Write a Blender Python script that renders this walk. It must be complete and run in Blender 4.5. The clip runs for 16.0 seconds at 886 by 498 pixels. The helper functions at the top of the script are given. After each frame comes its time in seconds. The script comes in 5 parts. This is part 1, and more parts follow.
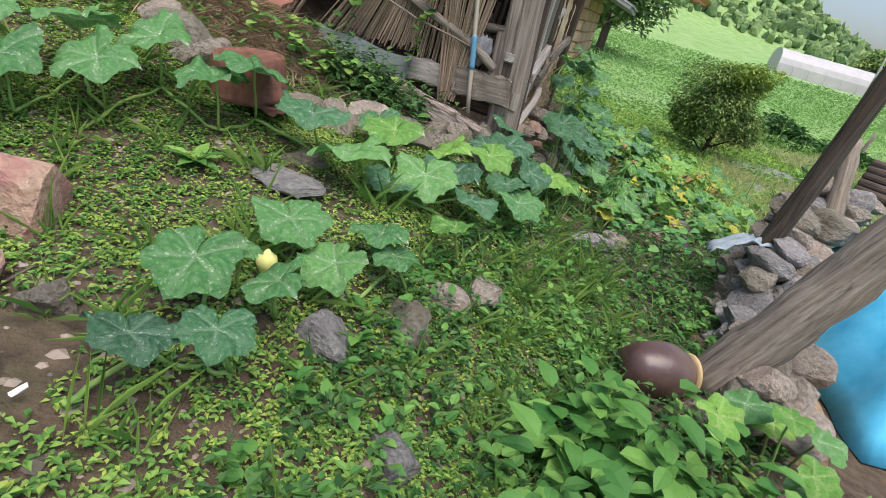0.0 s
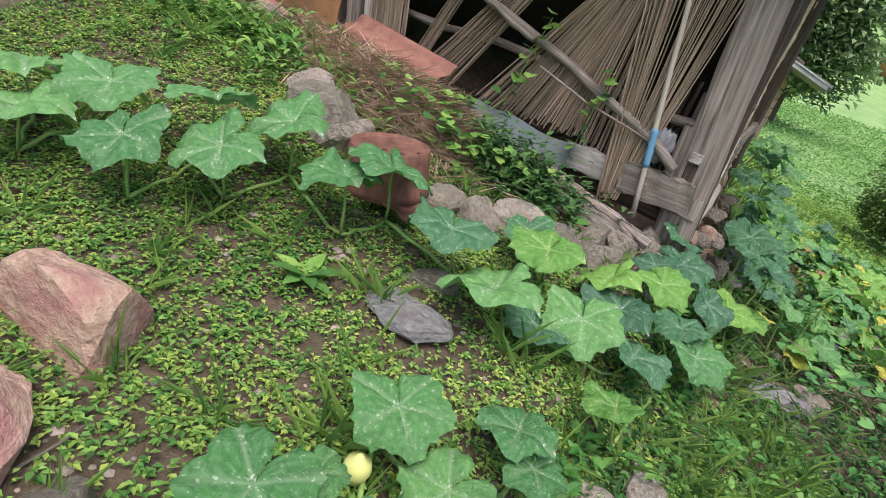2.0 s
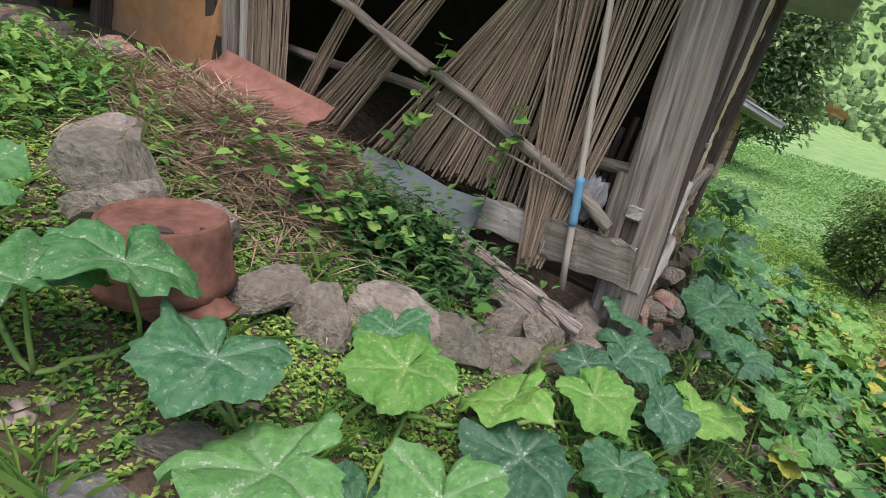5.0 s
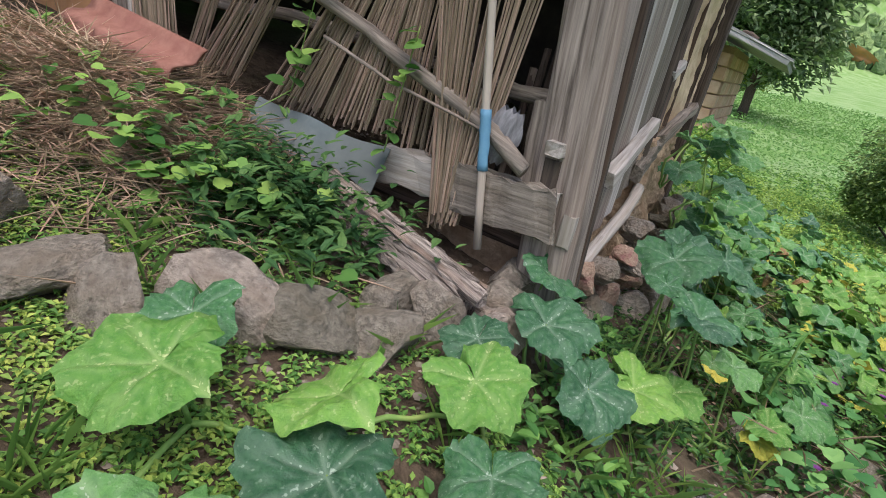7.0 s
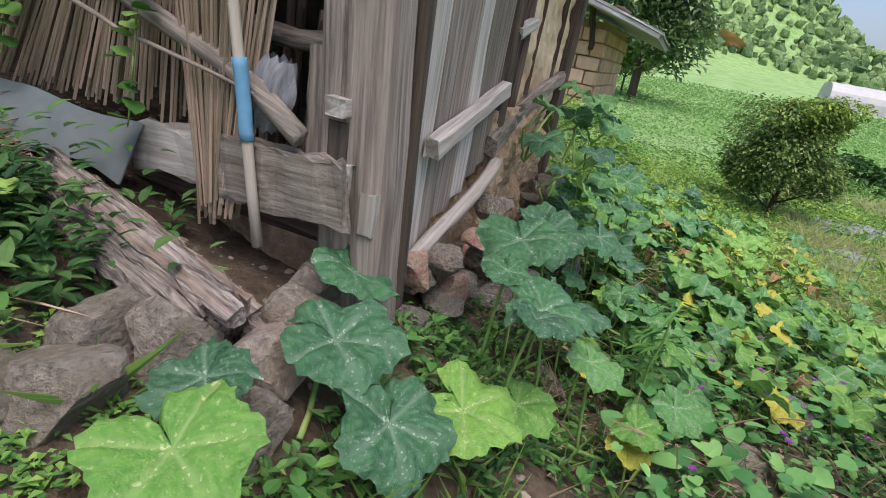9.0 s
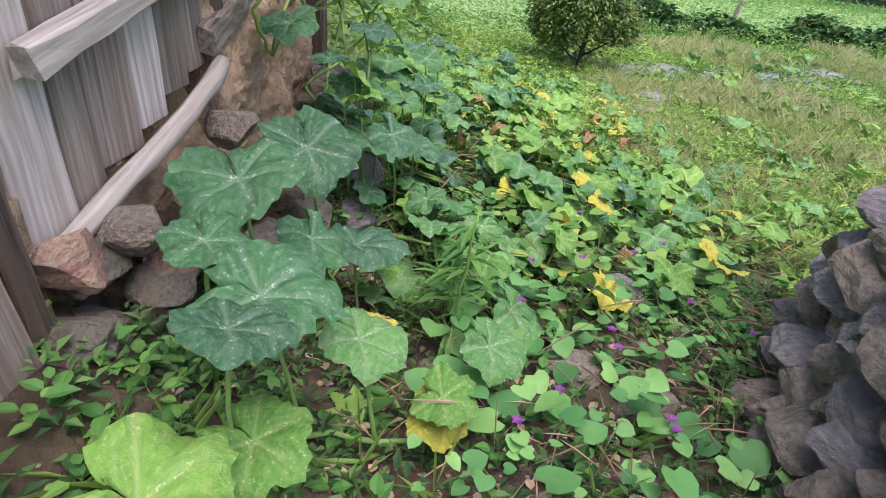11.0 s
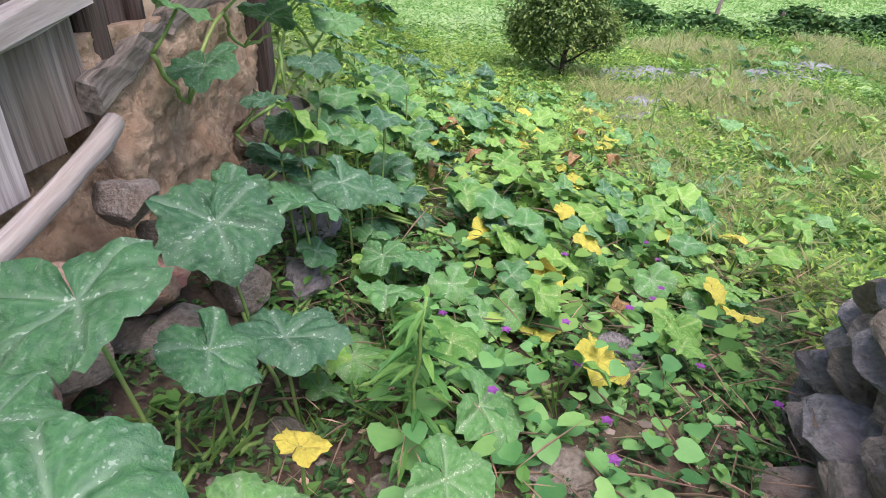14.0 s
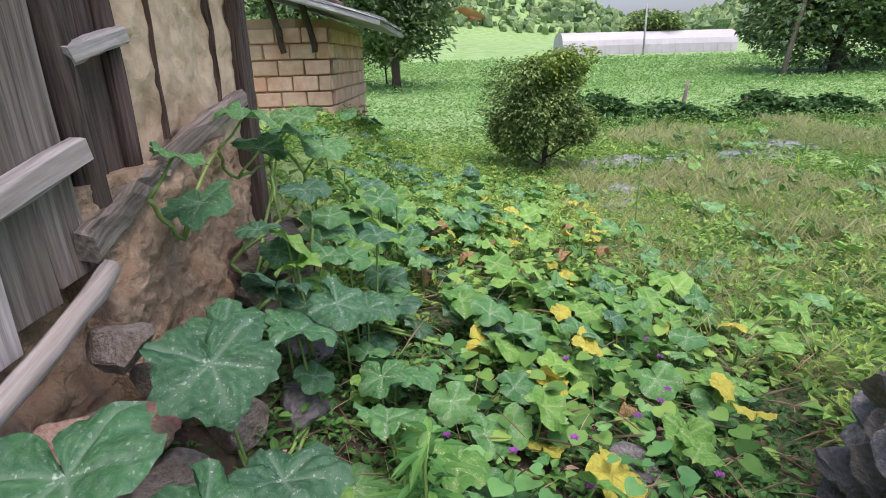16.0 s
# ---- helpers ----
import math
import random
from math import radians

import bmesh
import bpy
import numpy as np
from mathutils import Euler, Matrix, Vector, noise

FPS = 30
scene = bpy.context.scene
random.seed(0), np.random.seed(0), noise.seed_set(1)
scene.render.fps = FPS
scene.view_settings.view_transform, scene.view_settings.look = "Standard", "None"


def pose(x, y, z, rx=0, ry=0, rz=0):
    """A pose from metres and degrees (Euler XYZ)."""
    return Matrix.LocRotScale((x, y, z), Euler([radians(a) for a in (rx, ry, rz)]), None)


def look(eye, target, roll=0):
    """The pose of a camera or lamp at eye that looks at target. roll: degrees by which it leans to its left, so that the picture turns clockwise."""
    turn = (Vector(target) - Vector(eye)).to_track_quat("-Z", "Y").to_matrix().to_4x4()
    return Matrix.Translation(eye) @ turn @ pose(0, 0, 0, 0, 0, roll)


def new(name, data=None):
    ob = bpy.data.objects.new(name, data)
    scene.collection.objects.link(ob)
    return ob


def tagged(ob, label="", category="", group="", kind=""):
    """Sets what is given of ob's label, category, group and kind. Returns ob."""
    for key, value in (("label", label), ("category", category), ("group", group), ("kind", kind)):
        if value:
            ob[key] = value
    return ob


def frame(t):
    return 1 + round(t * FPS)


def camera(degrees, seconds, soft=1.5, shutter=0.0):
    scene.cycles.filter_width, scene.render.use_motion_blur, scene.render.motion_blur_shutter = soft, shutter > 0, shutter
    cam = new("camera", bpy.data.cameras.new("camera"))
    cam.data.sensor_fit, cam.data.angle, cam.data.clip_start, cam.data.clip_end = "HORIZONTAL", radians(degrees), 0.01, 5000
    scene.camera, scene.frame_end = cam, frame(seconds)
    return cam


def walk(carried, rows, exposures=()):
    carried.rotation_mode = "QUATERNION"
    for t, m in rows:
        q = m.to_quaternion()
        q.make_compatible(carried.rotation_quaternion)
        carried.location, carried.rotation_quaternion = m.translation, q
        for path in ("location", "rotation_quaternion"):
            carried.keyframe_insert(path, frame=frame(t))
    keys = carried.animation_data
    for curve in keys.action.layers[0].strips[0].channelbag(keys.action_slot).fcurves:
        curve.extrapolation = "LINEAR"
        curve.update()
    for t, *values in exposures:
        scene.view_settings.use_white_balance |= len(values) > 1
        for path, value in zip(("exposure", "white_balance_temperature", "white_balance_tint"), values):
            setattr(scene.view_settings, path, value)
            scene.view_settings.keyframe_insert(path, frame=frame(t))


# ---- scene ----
cam = camera(77.4, 16.0, soft=1.0)
PATH = [
    (0, (0.792, -4.293, 1.033), (0.399, -2.53, 0.175), 15.9),
    (0.5, (0.66, -4.168, 1.047), (0.084, -2.455, 0.189), 16.1),
    (1, (0.628, -4.035, 1.058), (-0.142, -2.407, 0.188), 17.2),
    (1.5, (0.551, -3.91, 1.046), (-0.313, -2.328, 0.18), 18.7),
    (2, (0.375, -3.71, 1.123), (-0.457, -2.095, 0.287), 18.1),
    (2.5, (0.316, -3.552, 1.115), (-0.491, -1.912, 0.303), 17.6),
    (3, (0.341, -3.335, 1.117), (-0.43, -1.671, 0.318), 18.3),
    (3.5, (0.299, -3.144, 1.152), (-0.464, -1.442, 0.43), 18.2),
    (4, (0.291, -2.984, 1.151), (-0.527, -1.278, 0.501), 17.4),
    (4.2, (0.329, -2.909, 1.111), (-0.498, -1.205, 0.469), 16.9),
    (6.3, (0.357, -2.44, 1.059), (-0.532, -0.789, 0.362), 13.5),
    (6.5, (0.4, -2.349, 1.014), (-0.522, -0.719, 0.31), 12.9),
    (7, (0.616, -2.075, 0.995), (-0.244, -0.435, 0.239), 12.3),
    (7.3, (0.703, -1.991, 1.042), (-0.087, -0.337, 0.241), 12.0),
    (7.5, (0.714, -1.973, 1.009), (-0.028, -0.283, 0.238), 11.7),
    (8, (0.682, -1.806, 1.0), (0.027, -0.065, 0.265), 10.9),
    (8.5, (0.66, -1.67, 0.99), (0.033, 0.09, 0.278), 9.7),
    (9, (0.802, -1.451, 0.874), (0.199, 0.317, 0.161), 10.8),
    (9.5, (0.892, -1.274, 0.886), (0.434, 0.528, 0.148), 10.9),
    (10, (0.927, -1.102, 0.861), (0.684, 0.718, 0.069), 10.2),
    (12.5, (1.069, -0.345, 0.758), (1.141, 1.267, -0.423), 3.6),
    (13, (1.075, -0.306, 0.776), (1.093, 1.354, -0.34), 3.7),
    (13.5, (1.111, -0.302, 0.792), (1.111, 1.407, -0.247), 3.2),
    (14, (1.136, -0.279, 0.81), (1.11, 1.48, -0.141), 2.2),
    (14.5, (1.153, -0.269, 0.822), (1.125, 1.527, -0.058), 1.7),
    (15, (1.169, -0.26, 0.836), (1.194, 1.564, 0.017), 1.5),
    (15.5, (1.171, -0.26, 0.873), (1.213, 1.599, 0.137), 0.0),
    (16, (1.139, -0.245, 0.904), (1.124, 1.647, 0.256), -1.7),
]
walk(cam, [(t, look(eye, target, roll)) for t, eye, target, roll in PATH], ((0, 0.52, 6400, 12), (2, 0.58, 6350, 13), (4, 0.38, 6300, 14), (7, 0.45, 6300, 15), (9, 0.48, 6250, 17), (12.5, 1.02, 6200, 27), (15, 0.86, 6200, 26), (16, 0.62, 6150, 25)))

# ---- light ----
world = bpy.data.worlds.new("sky")
scene.world = world
world.use_nodes = True
wn = world.node_tree
sky = wn.nodes.new("ShaderNodeTexSky")
sky.sky_type = 'NISHITA'
sky.sun_disc = False
sky.sun_elevation = radians(70)
sky.sun_rotation = radians(150)
sky.air_density, sky.dust_density = 1.0, 4.0
wn.nodes["Background"].inputs[1].default_value = 0.15
wn.links.new(sky.outputs[0], wn.nodes["Background"].inputs[0])
sun_data = bpy.data.lights.new("sun", 'SUN')
sun_data.energy, sun_data.angle, sun_data.color = 2.1, radians(50), (1.0, 0.96, 0.9)
sun = new("sun", sun_data)
sun.matrix_world = look((3.6, -6.2, 20), (0, 0, 0))


# ---- materials ----
def mat(name, c1, c2, scale=8.0, rough=0.8, bump=0.3, detail=6.0, stretch=(1, 1, 1), dist=0.02, c3=None, big=0.6, obj_var=0.0, island=0.0, coords="Object", metal=0.0, spec=0.3, trans=0.0):
    m = bpy.data.materials.new(name)
    m.use_nodes = True
    n, l = m.node_tree.nodes, m.node_tree.links
    b = n["Principled BSDF"]
    tc = n.new("ShaderNodeTexCoord")
    mp = n.new("ShaderNodeMapping")
    mp.inputs["Scale"].default_value = stretch
    l.new(tc.outputs[coords], mp.inputs[0])
    oi = n.new("ShaderNodeObjectInfo")
    va = n.new("ShaderNodeVectorMath")
    va.operation = 'SCALE'
    cx = n.new("ShaderNodeCombineXYZ")
    for k in range(3):
        l.new(oi.outputs["Random"], cx.inputs[k])
    l.new(cx.outputs[0], va.inputs[0])
    va.inputs["Scale"].default_value = 17.0 if coords == "Object" else 0.0
    ad = n.new("ShaderNodeVectorMath")
    l.new(mp.outputs[0], ad.inputs[0])
    l.new(va.outputs[0], ad.inputs[1])
    nz = n.new("ShaderNodeTexNoise")
    nz.inputs["Scale"].default_value, nz.inputs["Detail"].default_value, nz.inputs["Roughness"].default_value = scale, detail, 0.65
    l.new(ad.outputs[0], nz.inputs["Vector"])
    ramp = n.new("ShaderNodeValToRGB")
    e = ramp.color_ramp.elements
    e[0].position, e[1].position = 0.32, 0.68
    e[0].color, e[1].color = (*c1, 1), (*c2, 1)
    l.new(nz.outputs[0], ramp.inputs[0])
    out = ramp.outputs[0]
    if c3:
        n2 = n.new("ShaderNodeTexNoise")
        n2.inputs["Scale"].default_value, n2.inputs["Detail"].default_value = scale * 0.22, 5.0
        l.new(ad.outputs[0], n2.inputs["Vector"])
        r2 = n.new("ShaderNodeMapRange")
        r2.inputs[1].default_value, r2.inputs[2].default_value, r2.inputs[4].default_value = 0.48, 0.66, big
        l.new(n2.outputs[0], r2.inputs[0])
        mx = n.new("ShaderNodeMix")
        mx.data_type = 'RGBA'
        l.new(r2.outputs[0], mx.inputs[0])
        l.new(out, mx.inputs[6])
        mx.inputs[7].default_value = (*c3, 1)
        out = mx.outputs[2]
    if obj_var or island:
        hs = n.new("ShaderNodeHueSaturation")
        mr = n.new("ShaderNodeMapRange")
        v = obj_var or island
        mr.inputs[3].default_value, mr.inputs[4].default_value = 1 - v, 1 + v
        mh = n.new("ShaderNodeMapRange")
        mh.inputs[3].default_value, mh.inputs[4].default_value = 0.5 + 0.06 * v, 0.5 - 0.06 * v
        if island:
            ge = n.new("ShaderNodeNewGeometry")
            src = ge.outputs["Random Per Island"]
        else:
            src = oi.outputs["Random"]
        l.new(src, mr.inputs[0])
        l.new(src, mh.inputs[0])
        l.new(mr.outputs[0], hs.inputs["Value"])
        l.new(mh.outputs[0], hs.inputs["Hue"])
        l.new(out, hs.inputs["Color"])
        out = hs.outputs[0]
    l.new(out, b.inputs["Base Color"])
    b.inputs["Roughness"].default_value = rough
    b.inputs["Metallic"].default_value = metal
    b.inputs["Specular IOR Level"].default_value = spec
    if bump:
        bp = n.new("ShaderNodeBump")
        bp.inputs["Strength"].default_value, bp.inputs["Distance"].default_value = bump, dist
        l.new(nz.outputs[0], bp.inputs["Height"])
        l.new(bp.outputs[0], b.inputs["Normal"])
    if trans:
        tr = n.new("ShaderNodeBsdfTranslucent")
        l.new(out, tr.inputs[0])
        ms = n.new("ShaderNodeMixShader")
        ms.inputs[0].default_value = trans
        l.new(b.outputs[0], ms.inputs[1])
        l.new(tr.outputs[0], ms.inputs[2])
        l.new(ms.outputs[0], n["Material Output"].inputs[0])
    return m


def leaf_mat(name, base, edge, fleck, flecks=0.6, var=0.25):
    """Squash leaf: green blade, paler veins and white flecks from the mesh's vein attribute."""
    m = mat(name, base, edge, scale=14, rough=0.5, bump=0.9, dist=0.014, obj_var=var, spec=0.38, trans=0.22)
    n, l = m.node_tree.nodes, m.node_tree.links
    b = n["Principled BSDF"]
    src = b.inputs["Base Color"].links[0].from_socket
    at = n.new("ShaderNodeAttribute")
    at.attribute_name = "vein"
    vo = n.new("ShaderNodeTexNoise")
    vo.inputs["Scale"].default_value, vo.inputs["Detail"].default_value = 30, 1.2
    tc = n.new("ShaderNodeTexCoord")
    l.new(tc.outputs["Object"], vo.inputs["Vector"])
    mr = n.new("ShaderNodeMapRange")
    mr.inputs[1].default_value, mr.inputs[2].default_value = 0.62, 0.66
    l.new(vo.outputs[0], mr.inputs[0])
    mu = n.new("ShaderNodeMath")
    mu.operation = 'MULTIPLY'
    l.new(mr.outputs[0], mu.inputs[0])
    mv = n.new("ShaderNodeMath")
    mv.operation = 'MULTIPLY_ADD'
    l.new(at.outputs["Fac"], mv.inputs[0])
    mv.inputs[1].default_value, mv.inputs[2].default_value = flecks * 1.3, flecks * 0.14
    l.new(mv.outputs[0], mu.inputs[1])
    m2 = n.new("ShaderNodeMath")
    m2.operation = 'MULTIPLY_ADD'
    l.new(at.outputs["Fac"], m2.inputs[0])
    m2.inputs[1].default_value = 0.30
    l.new(mu.outputs[0], m2.inputs[2])
    m2.use_clamp = True
    mx = n.new("ShaderNodeMix")
    mx.data_type = 'RGBA'
    l.new(m2.outputs[0], mx.inputs[0])
    l.new(src, mx.inputs[6])
    mx.inputs[7].default_value = (*fleck, 1)
    l.new(mx.outputs[2], b.inputs["Base Color"])
    for node in n:
        if node.bl_idname == "ShaderNodeBsdfTranslucent":
            l.new(mx.outputs[2], node.inputs[0])
    return m


GRAIN = (1, 1, 0.035)
M_WOOD = mat("weathered_wood", (0.085, 0.07, 0.056), (0.37, 0.32, 0.265), 55, 0.9, 0.8, stretch=GRAIN, dist=0.006, c3=(0.19, 0.145, 0.105), obj_var=0.25)
M_WOOD_DARK = mat("dark_wood", (0.02, 0.016, 0.013), (0.14, 0.108, 0.085), 75, 0.9, 0.7, stretch=GRAIN, dist=0.006, c3=(0.09, 0.06, 0.04), obj_var=0.25)
M_WOOD_PALE = mat("bleached_wood", (0.25, 0.225, 0.195), (0.58, 0.54, 0.485), 55, 0.9, 0.6, stretch=GRAIN, dist=0.005, c3=(0.30, 0.25, 0.19), obj_var=0.15)
M_ROT = mat("rotten_wood", (0.045, 0.035, 0.03), (0.50, 0.435, 0.375), 70, 0.95, 1.0, stretch=(1, 1, 0.06), dist=0.02, c3=(0.30, 0.205, 0.145))
M_MUD = mat("orange_mud_plaster", (0.42, 0.20, 0.085), (0.56, 0.30, 0.14), 7, 0.95, 0.5, c3=(0.36, 0.25, 0.16), dist=0.02)
M_MUD_TAN = mat("tan_mud_plaster", (0.46, 0.35, 0.22), (0.68, 0.55, 0.37), 9, 0.95, 0.8, c3=(0.40, 0.26, 0.15), dist=0.03)
M_MUD_LOW = mat("crumbled_mud", (0.34, 0.235, 0.145), (0.60, 0.45, 0.30), 22, 0.95, 1.0, c3=(0.40, 0.25, 0.15), dist=0.05)
M_BRICK = mat("mud_brick", (0.56, 0.37, 0.25), (0.70, 0.50, 0.36), 10, 0.95, 0.5, c3=(0.50, 0.27, 0.15), obj_var=0.15)
M_MORTAR = mat("brick_joint", (0.44, 0.29, 0.19), (0.54, 0.37, 0.25), 20, 0.95, 0.4)
M_STONE = mat("fieldstone", (0.20, 0.175, 0.14), (0.48, 0.425, 0.345), 9, 0.9, 1.0, detail=10, c3=(0.29, 0.235, 0.17), dist=0.06, obj_var=0.35)
M_STONE_PINK = mat("pink_stone", (0.34, 0.21, 0.15), (0.58, 0.42, 0.31), 10, 0.9, 0.9, c3=(0.40, 0.19, 0.17), big=0.9, dist=0.03, obj_var=0.1)
M_STONE_GREY = mat("grey_slate", (0.19, 0.185, 0.18), (0.43, 0.415, 0.395), 9, 0.85, 1.0, detail=10, c3=(0.23, 0.20, 0.205), dist=0.05, obj_var=0.25)
M_LEAF = leaf_mat("squash_leaf", (0.065, 0.205, 0.055), (0.12, 0.31, 0.085), (0.50, 0.60, 0.42), 0.6)
M_LEAF_DARK = leaf_mat("squash_leaf_bluish", (0.03, 0.118, 0.05), (0.07, 0.20, 0.078), (0.44, 0.56, 0.44), 0.55)
M_LEAF_LIGHT = leaf_mat("squash_leaf_light", (0.10, 0.28, 0.045), (0.18, 0.38, 0.065), (0.55, 0.64, 0.30), 0.55)
M_LEAF_YELLOW = leaf_mat("squash_leaf_yellow", (0.42, 0.44, 0.055), (0.62, 0.56, 0.09), (0.45, 0.30, 0.06), 0.4)
M_LEAF_BROWN = leaf_mat("squash_leaf_withered", (0.16, 0.085, 0.04), (0.50, 0.34, 0.13), (0.10, 0.06, 0.04), 0.5)
M_STEM = mat("green_stem", (0.14, 0.28, 0.06), (0.24, 0.38, 0.11), 20, 0.6, 0.2, c3=(0.30, 0.33, 0.10))
M_WEED = mat("weed", (0.105, 0.25, 0.048), (0.22, 0.39, 0.09), 3, 0.7, 0, island=0.5, trans=0.3, coords="Generated")
M_WEED_DARK = mat("dark_weed", (0.035, 0.10, 0.03), (0.09, 0.20, 0.05), 3, 0.7, 0, island=0.45, trans=0.25, coords="Generated")
M_WEED_LIME = mat("lime_weed", (0.19, 0.31, 0.06), (0.36, 0.47, 0.11), 3, 0.7, 0, island=0.45, trans=0.35, coords="Generated")
M_WEED_YELLOW = mat("yellowing_weed", (0.40, 0.40, 0.05), (0.58, 0.47, 0.06), 3, 0.7, 0, island=0.35, trans=0.35, coords="Generated")
M_GRASS = mat("grass_blade", (0.14, 0.28, 0.06), (0.25, 0.39, 0.10), 3, 0.6, 0, island=0.4, trans=0.3, coords="Generated")
M_DRYGRASS = mat("pale_grass", (0.44, 0.50, 0.20), (0.64, 0.63, 0.36), 3, 0.8, 0, island=0.3, trans=0.3, coords="Generated")
M_CROP = mat("crop_leaf", (0.16, 0.33, 0.09), (0.27, 0.46, 0.15), 5, 0.6, 0, island=0.15, trans=0.3, coords="Generated")
M_HERB = mat("slope_herb", (0.20, 0.35, 0.065), (0.38, 0.51, 0.12), 3, 0.7, 0, island=0.35, trans=0.35, coords="Generated")
M_BEAN = mat("bean_leaf", (0.07, 0.21, 0.04), (0.14, 0.31, 0.07), 3, 0.6, 0, island=0.35, trans=0.3, coords="Generated")
M_MULCH = mat("weathered_mulch_film", (0.15, 0.16, 0.17), (0.27, 0.28, 0.30), 6, 0.6, 0.3, c3=(0.22, 0.20, 0.16))
M_BUSH = mat("shrub_leaf", (0.11, 0.20, 0.06), (0.26, 0.37, 0.11), 4, 0.65, 0, island=0.5, trans=0.25, coords="Generated")
M_BUSH_LIME = mat("lime_shrub_leaf", (0.17, 0.28, 0.05), (0.30, 0.40, 0.08), 4, 0.65, 0, island=0.4, trans=0.3, coords="Generated")
M_TREE = mat("tree_leaf", (0.12, 0.20, 0.09), (0.27, 0.36, 0.18), 4, 0.6, 0, island=0.5, trans=0.2, coords="Generated")
M_WOODS = mat("wooded_slope", (0.10, 0.18, 0.07), (0.25, 0.37, 0.14), 0.45, 0.9, 1.0, detail=8, dist=1.5, c3=(0.08, 0.14, 0.06), island=0.35)
# aerial haze is mixed into this blue-green base colour
M_RIDGE = mat("hazed_wooded_ridge", (0.09, 0.15, 0.15), (0.14, 0.21, 0.18), 0.05, 0.95, 0.6, detail=8, dist=6)
M_STRAW = mat("straw", (0.25, 0.18, 0.115), (0.50, 0.385, 0.265), 4, 0.8, 0, island=0.45, coords="Generated")
M_REED = mat("dry_stalk", (0.25, 0.185, 0.13), (0.44, 0.345, 0.25), 5, 0.8, 0, island=0.4, coords="Generated")
M_TILE = mat("red_clay_tile", (0.22, 0.095, 0.07), (0.34, 0.17, 0.13), 12, 0.85, 0.4, c3=(0.25, 0.10, 0.08), dist=0.01)
M_RUST = mat("rusted_iron", (0.09, 0.045, 0.032), (0.25, 0.115, 0.08), 14, 0.75, 0.5, c3=(0.24, 0.12, 0.095), dist=0.008, metal=0.2)
M_TIN = mat("painted_sheet", (0.12, 0.155, 0.16), (0.20, 0.235, 0.23), 5, 0.85, 0.2, c3=(0.13, 0.135, 0.12))
M_SLATE_ROOF = mat("grey_roof_sheet", (0.30, 0.30, 0.30), (0.46, 0.46, 0.45), 6, 0.85, 0.4, c3=(0.26, 0.25, 0.24))
M_JAR = mat("brown_glazed_jar", (0.055, 0.03, 0.028), (0.11, 0.065, 0.055), 6, 0.3, 0.15, c3=(0.17, 0.13, 0.11), big=0.6, spec=0.5)
M_RIM = mat("bare_clay_rim", (0.36, 0.25, 0.13), (0.50, 0.37, 0.2), 12, 0.8, 0.2)
M_TARP = mat("blue_tarpaulin", (0.05, 0.40, 0.66), (0.12, 0.56, 0.82), 5, 0.45, 0.3, c3=(0.05, 0.26, 0.46), spec=0.5)
M_PLASTIC = mat("grey_plastic_film", (0.22, 0.29, 0.33), (0.40, 0.46, 0.50), 6, 0.35, 0.3, spec=0.5)
M_FILM = mat("white_greenhouse_film", (0.42, 0.405, 0.41), (0.50, 0.48, 0.49), 1.2, 0.5, 0.1, c3=(0.39, 0.37, 0.38))
M_BLUE = mat("blue_tape", (0.10, 0.26, 0.40), (0.16, 0.34, 0.48), 12, 0.6, 0.1)
M_RAG = mat("grey_rag", (0.10, 0.10, 0.105), (0.34, 0.34, 0.35), 30, 0.95, 0.4, stretch=(1, 1, 0.2))
M_POLE = mat("bare_pole", (0.36, 0.31, 0.25), (0.52, 0.46, 0.38), 30, 0.8, 0.3, stretch=GRAIN)
M_FRUIT = mat("young_pumpkin_skin", (0.55, 0.55, 0.16), (0.68, 0.66, 0.28), 8, 0.45, 0.1, c3=(0.45, 0.52, 0.14))
M_BLOOM = mat("purple_petal", (0.18, 0.04, 0.22), (0.28, 0.09, 0.32), 8, 0.6, 0, trans=0.2)
# near-black: shade of the barn's inside and the pot's holes, put into colour
M_DARK = mat("inner_shade_dark", (0.035, 0.03, 0.026), (0.07, 0.058, 0.045), 6, 0.95, 0.4)
M_WHITE = mat("white_scrap", (0.65, 0.65, 0.66), (0.78, 0.78, 0.78), 6, 0.5, 0.1)


def ground_mat():
    """Soil with pebbly grain; grassy ground tone takes over away from the yard."""
    m = mat("soil", (0.055, 0.038, 0.026), (0.17, 0.125, 0.085), 14, 0.95, 0.9, detail=9, dist=0.06, c3=(0.10, 0.09, 0.05), big=0.6)
    n, l = m.node_tree.nodes, m.node_tree.links
    b = n["Principled BSDF"]
    src = b.inputs["Base Color"].links[0].from_socket
    at = n.new("ShaderNodeAttribute")
    at.attribute_name = "cover"
    tc = n.new("ShaderNodeTexCoord")
    nz = n.new("ShaderNodeTexNoise")
    nz.inputs["Scale"].default_value, nz.inputs["Detail"].default_value = 0.5, 9
    l.new(tc.outputs["Object"], nz.inputs["Vector"])
    rp = n.new("ShaderNodeValToRGB")
    e = rp.color_ramp.elements
    e[0].position, e[1].position = 0.35, 0.65
    e[0].color, e[1].color = (0.17, 0.31, 0.08, 1), (0.28, 0.40, 0.17, 1)
    l.new(nz.outputs[0], rp.inputs[0])
    mx = n.new("ShaderNodeMix")
    mx.data_type = 'RGBA'
    l.new(at.outputs["Fac"], mx.inputs[0])
    l.new(src, mx.inputs[6])
    l.new(rp.outputs[0], mx.inputs[7])
    l.new(mx.outputs[2], b.inputs["Base Color"])
    return m


M_SOIL = ground_mat()

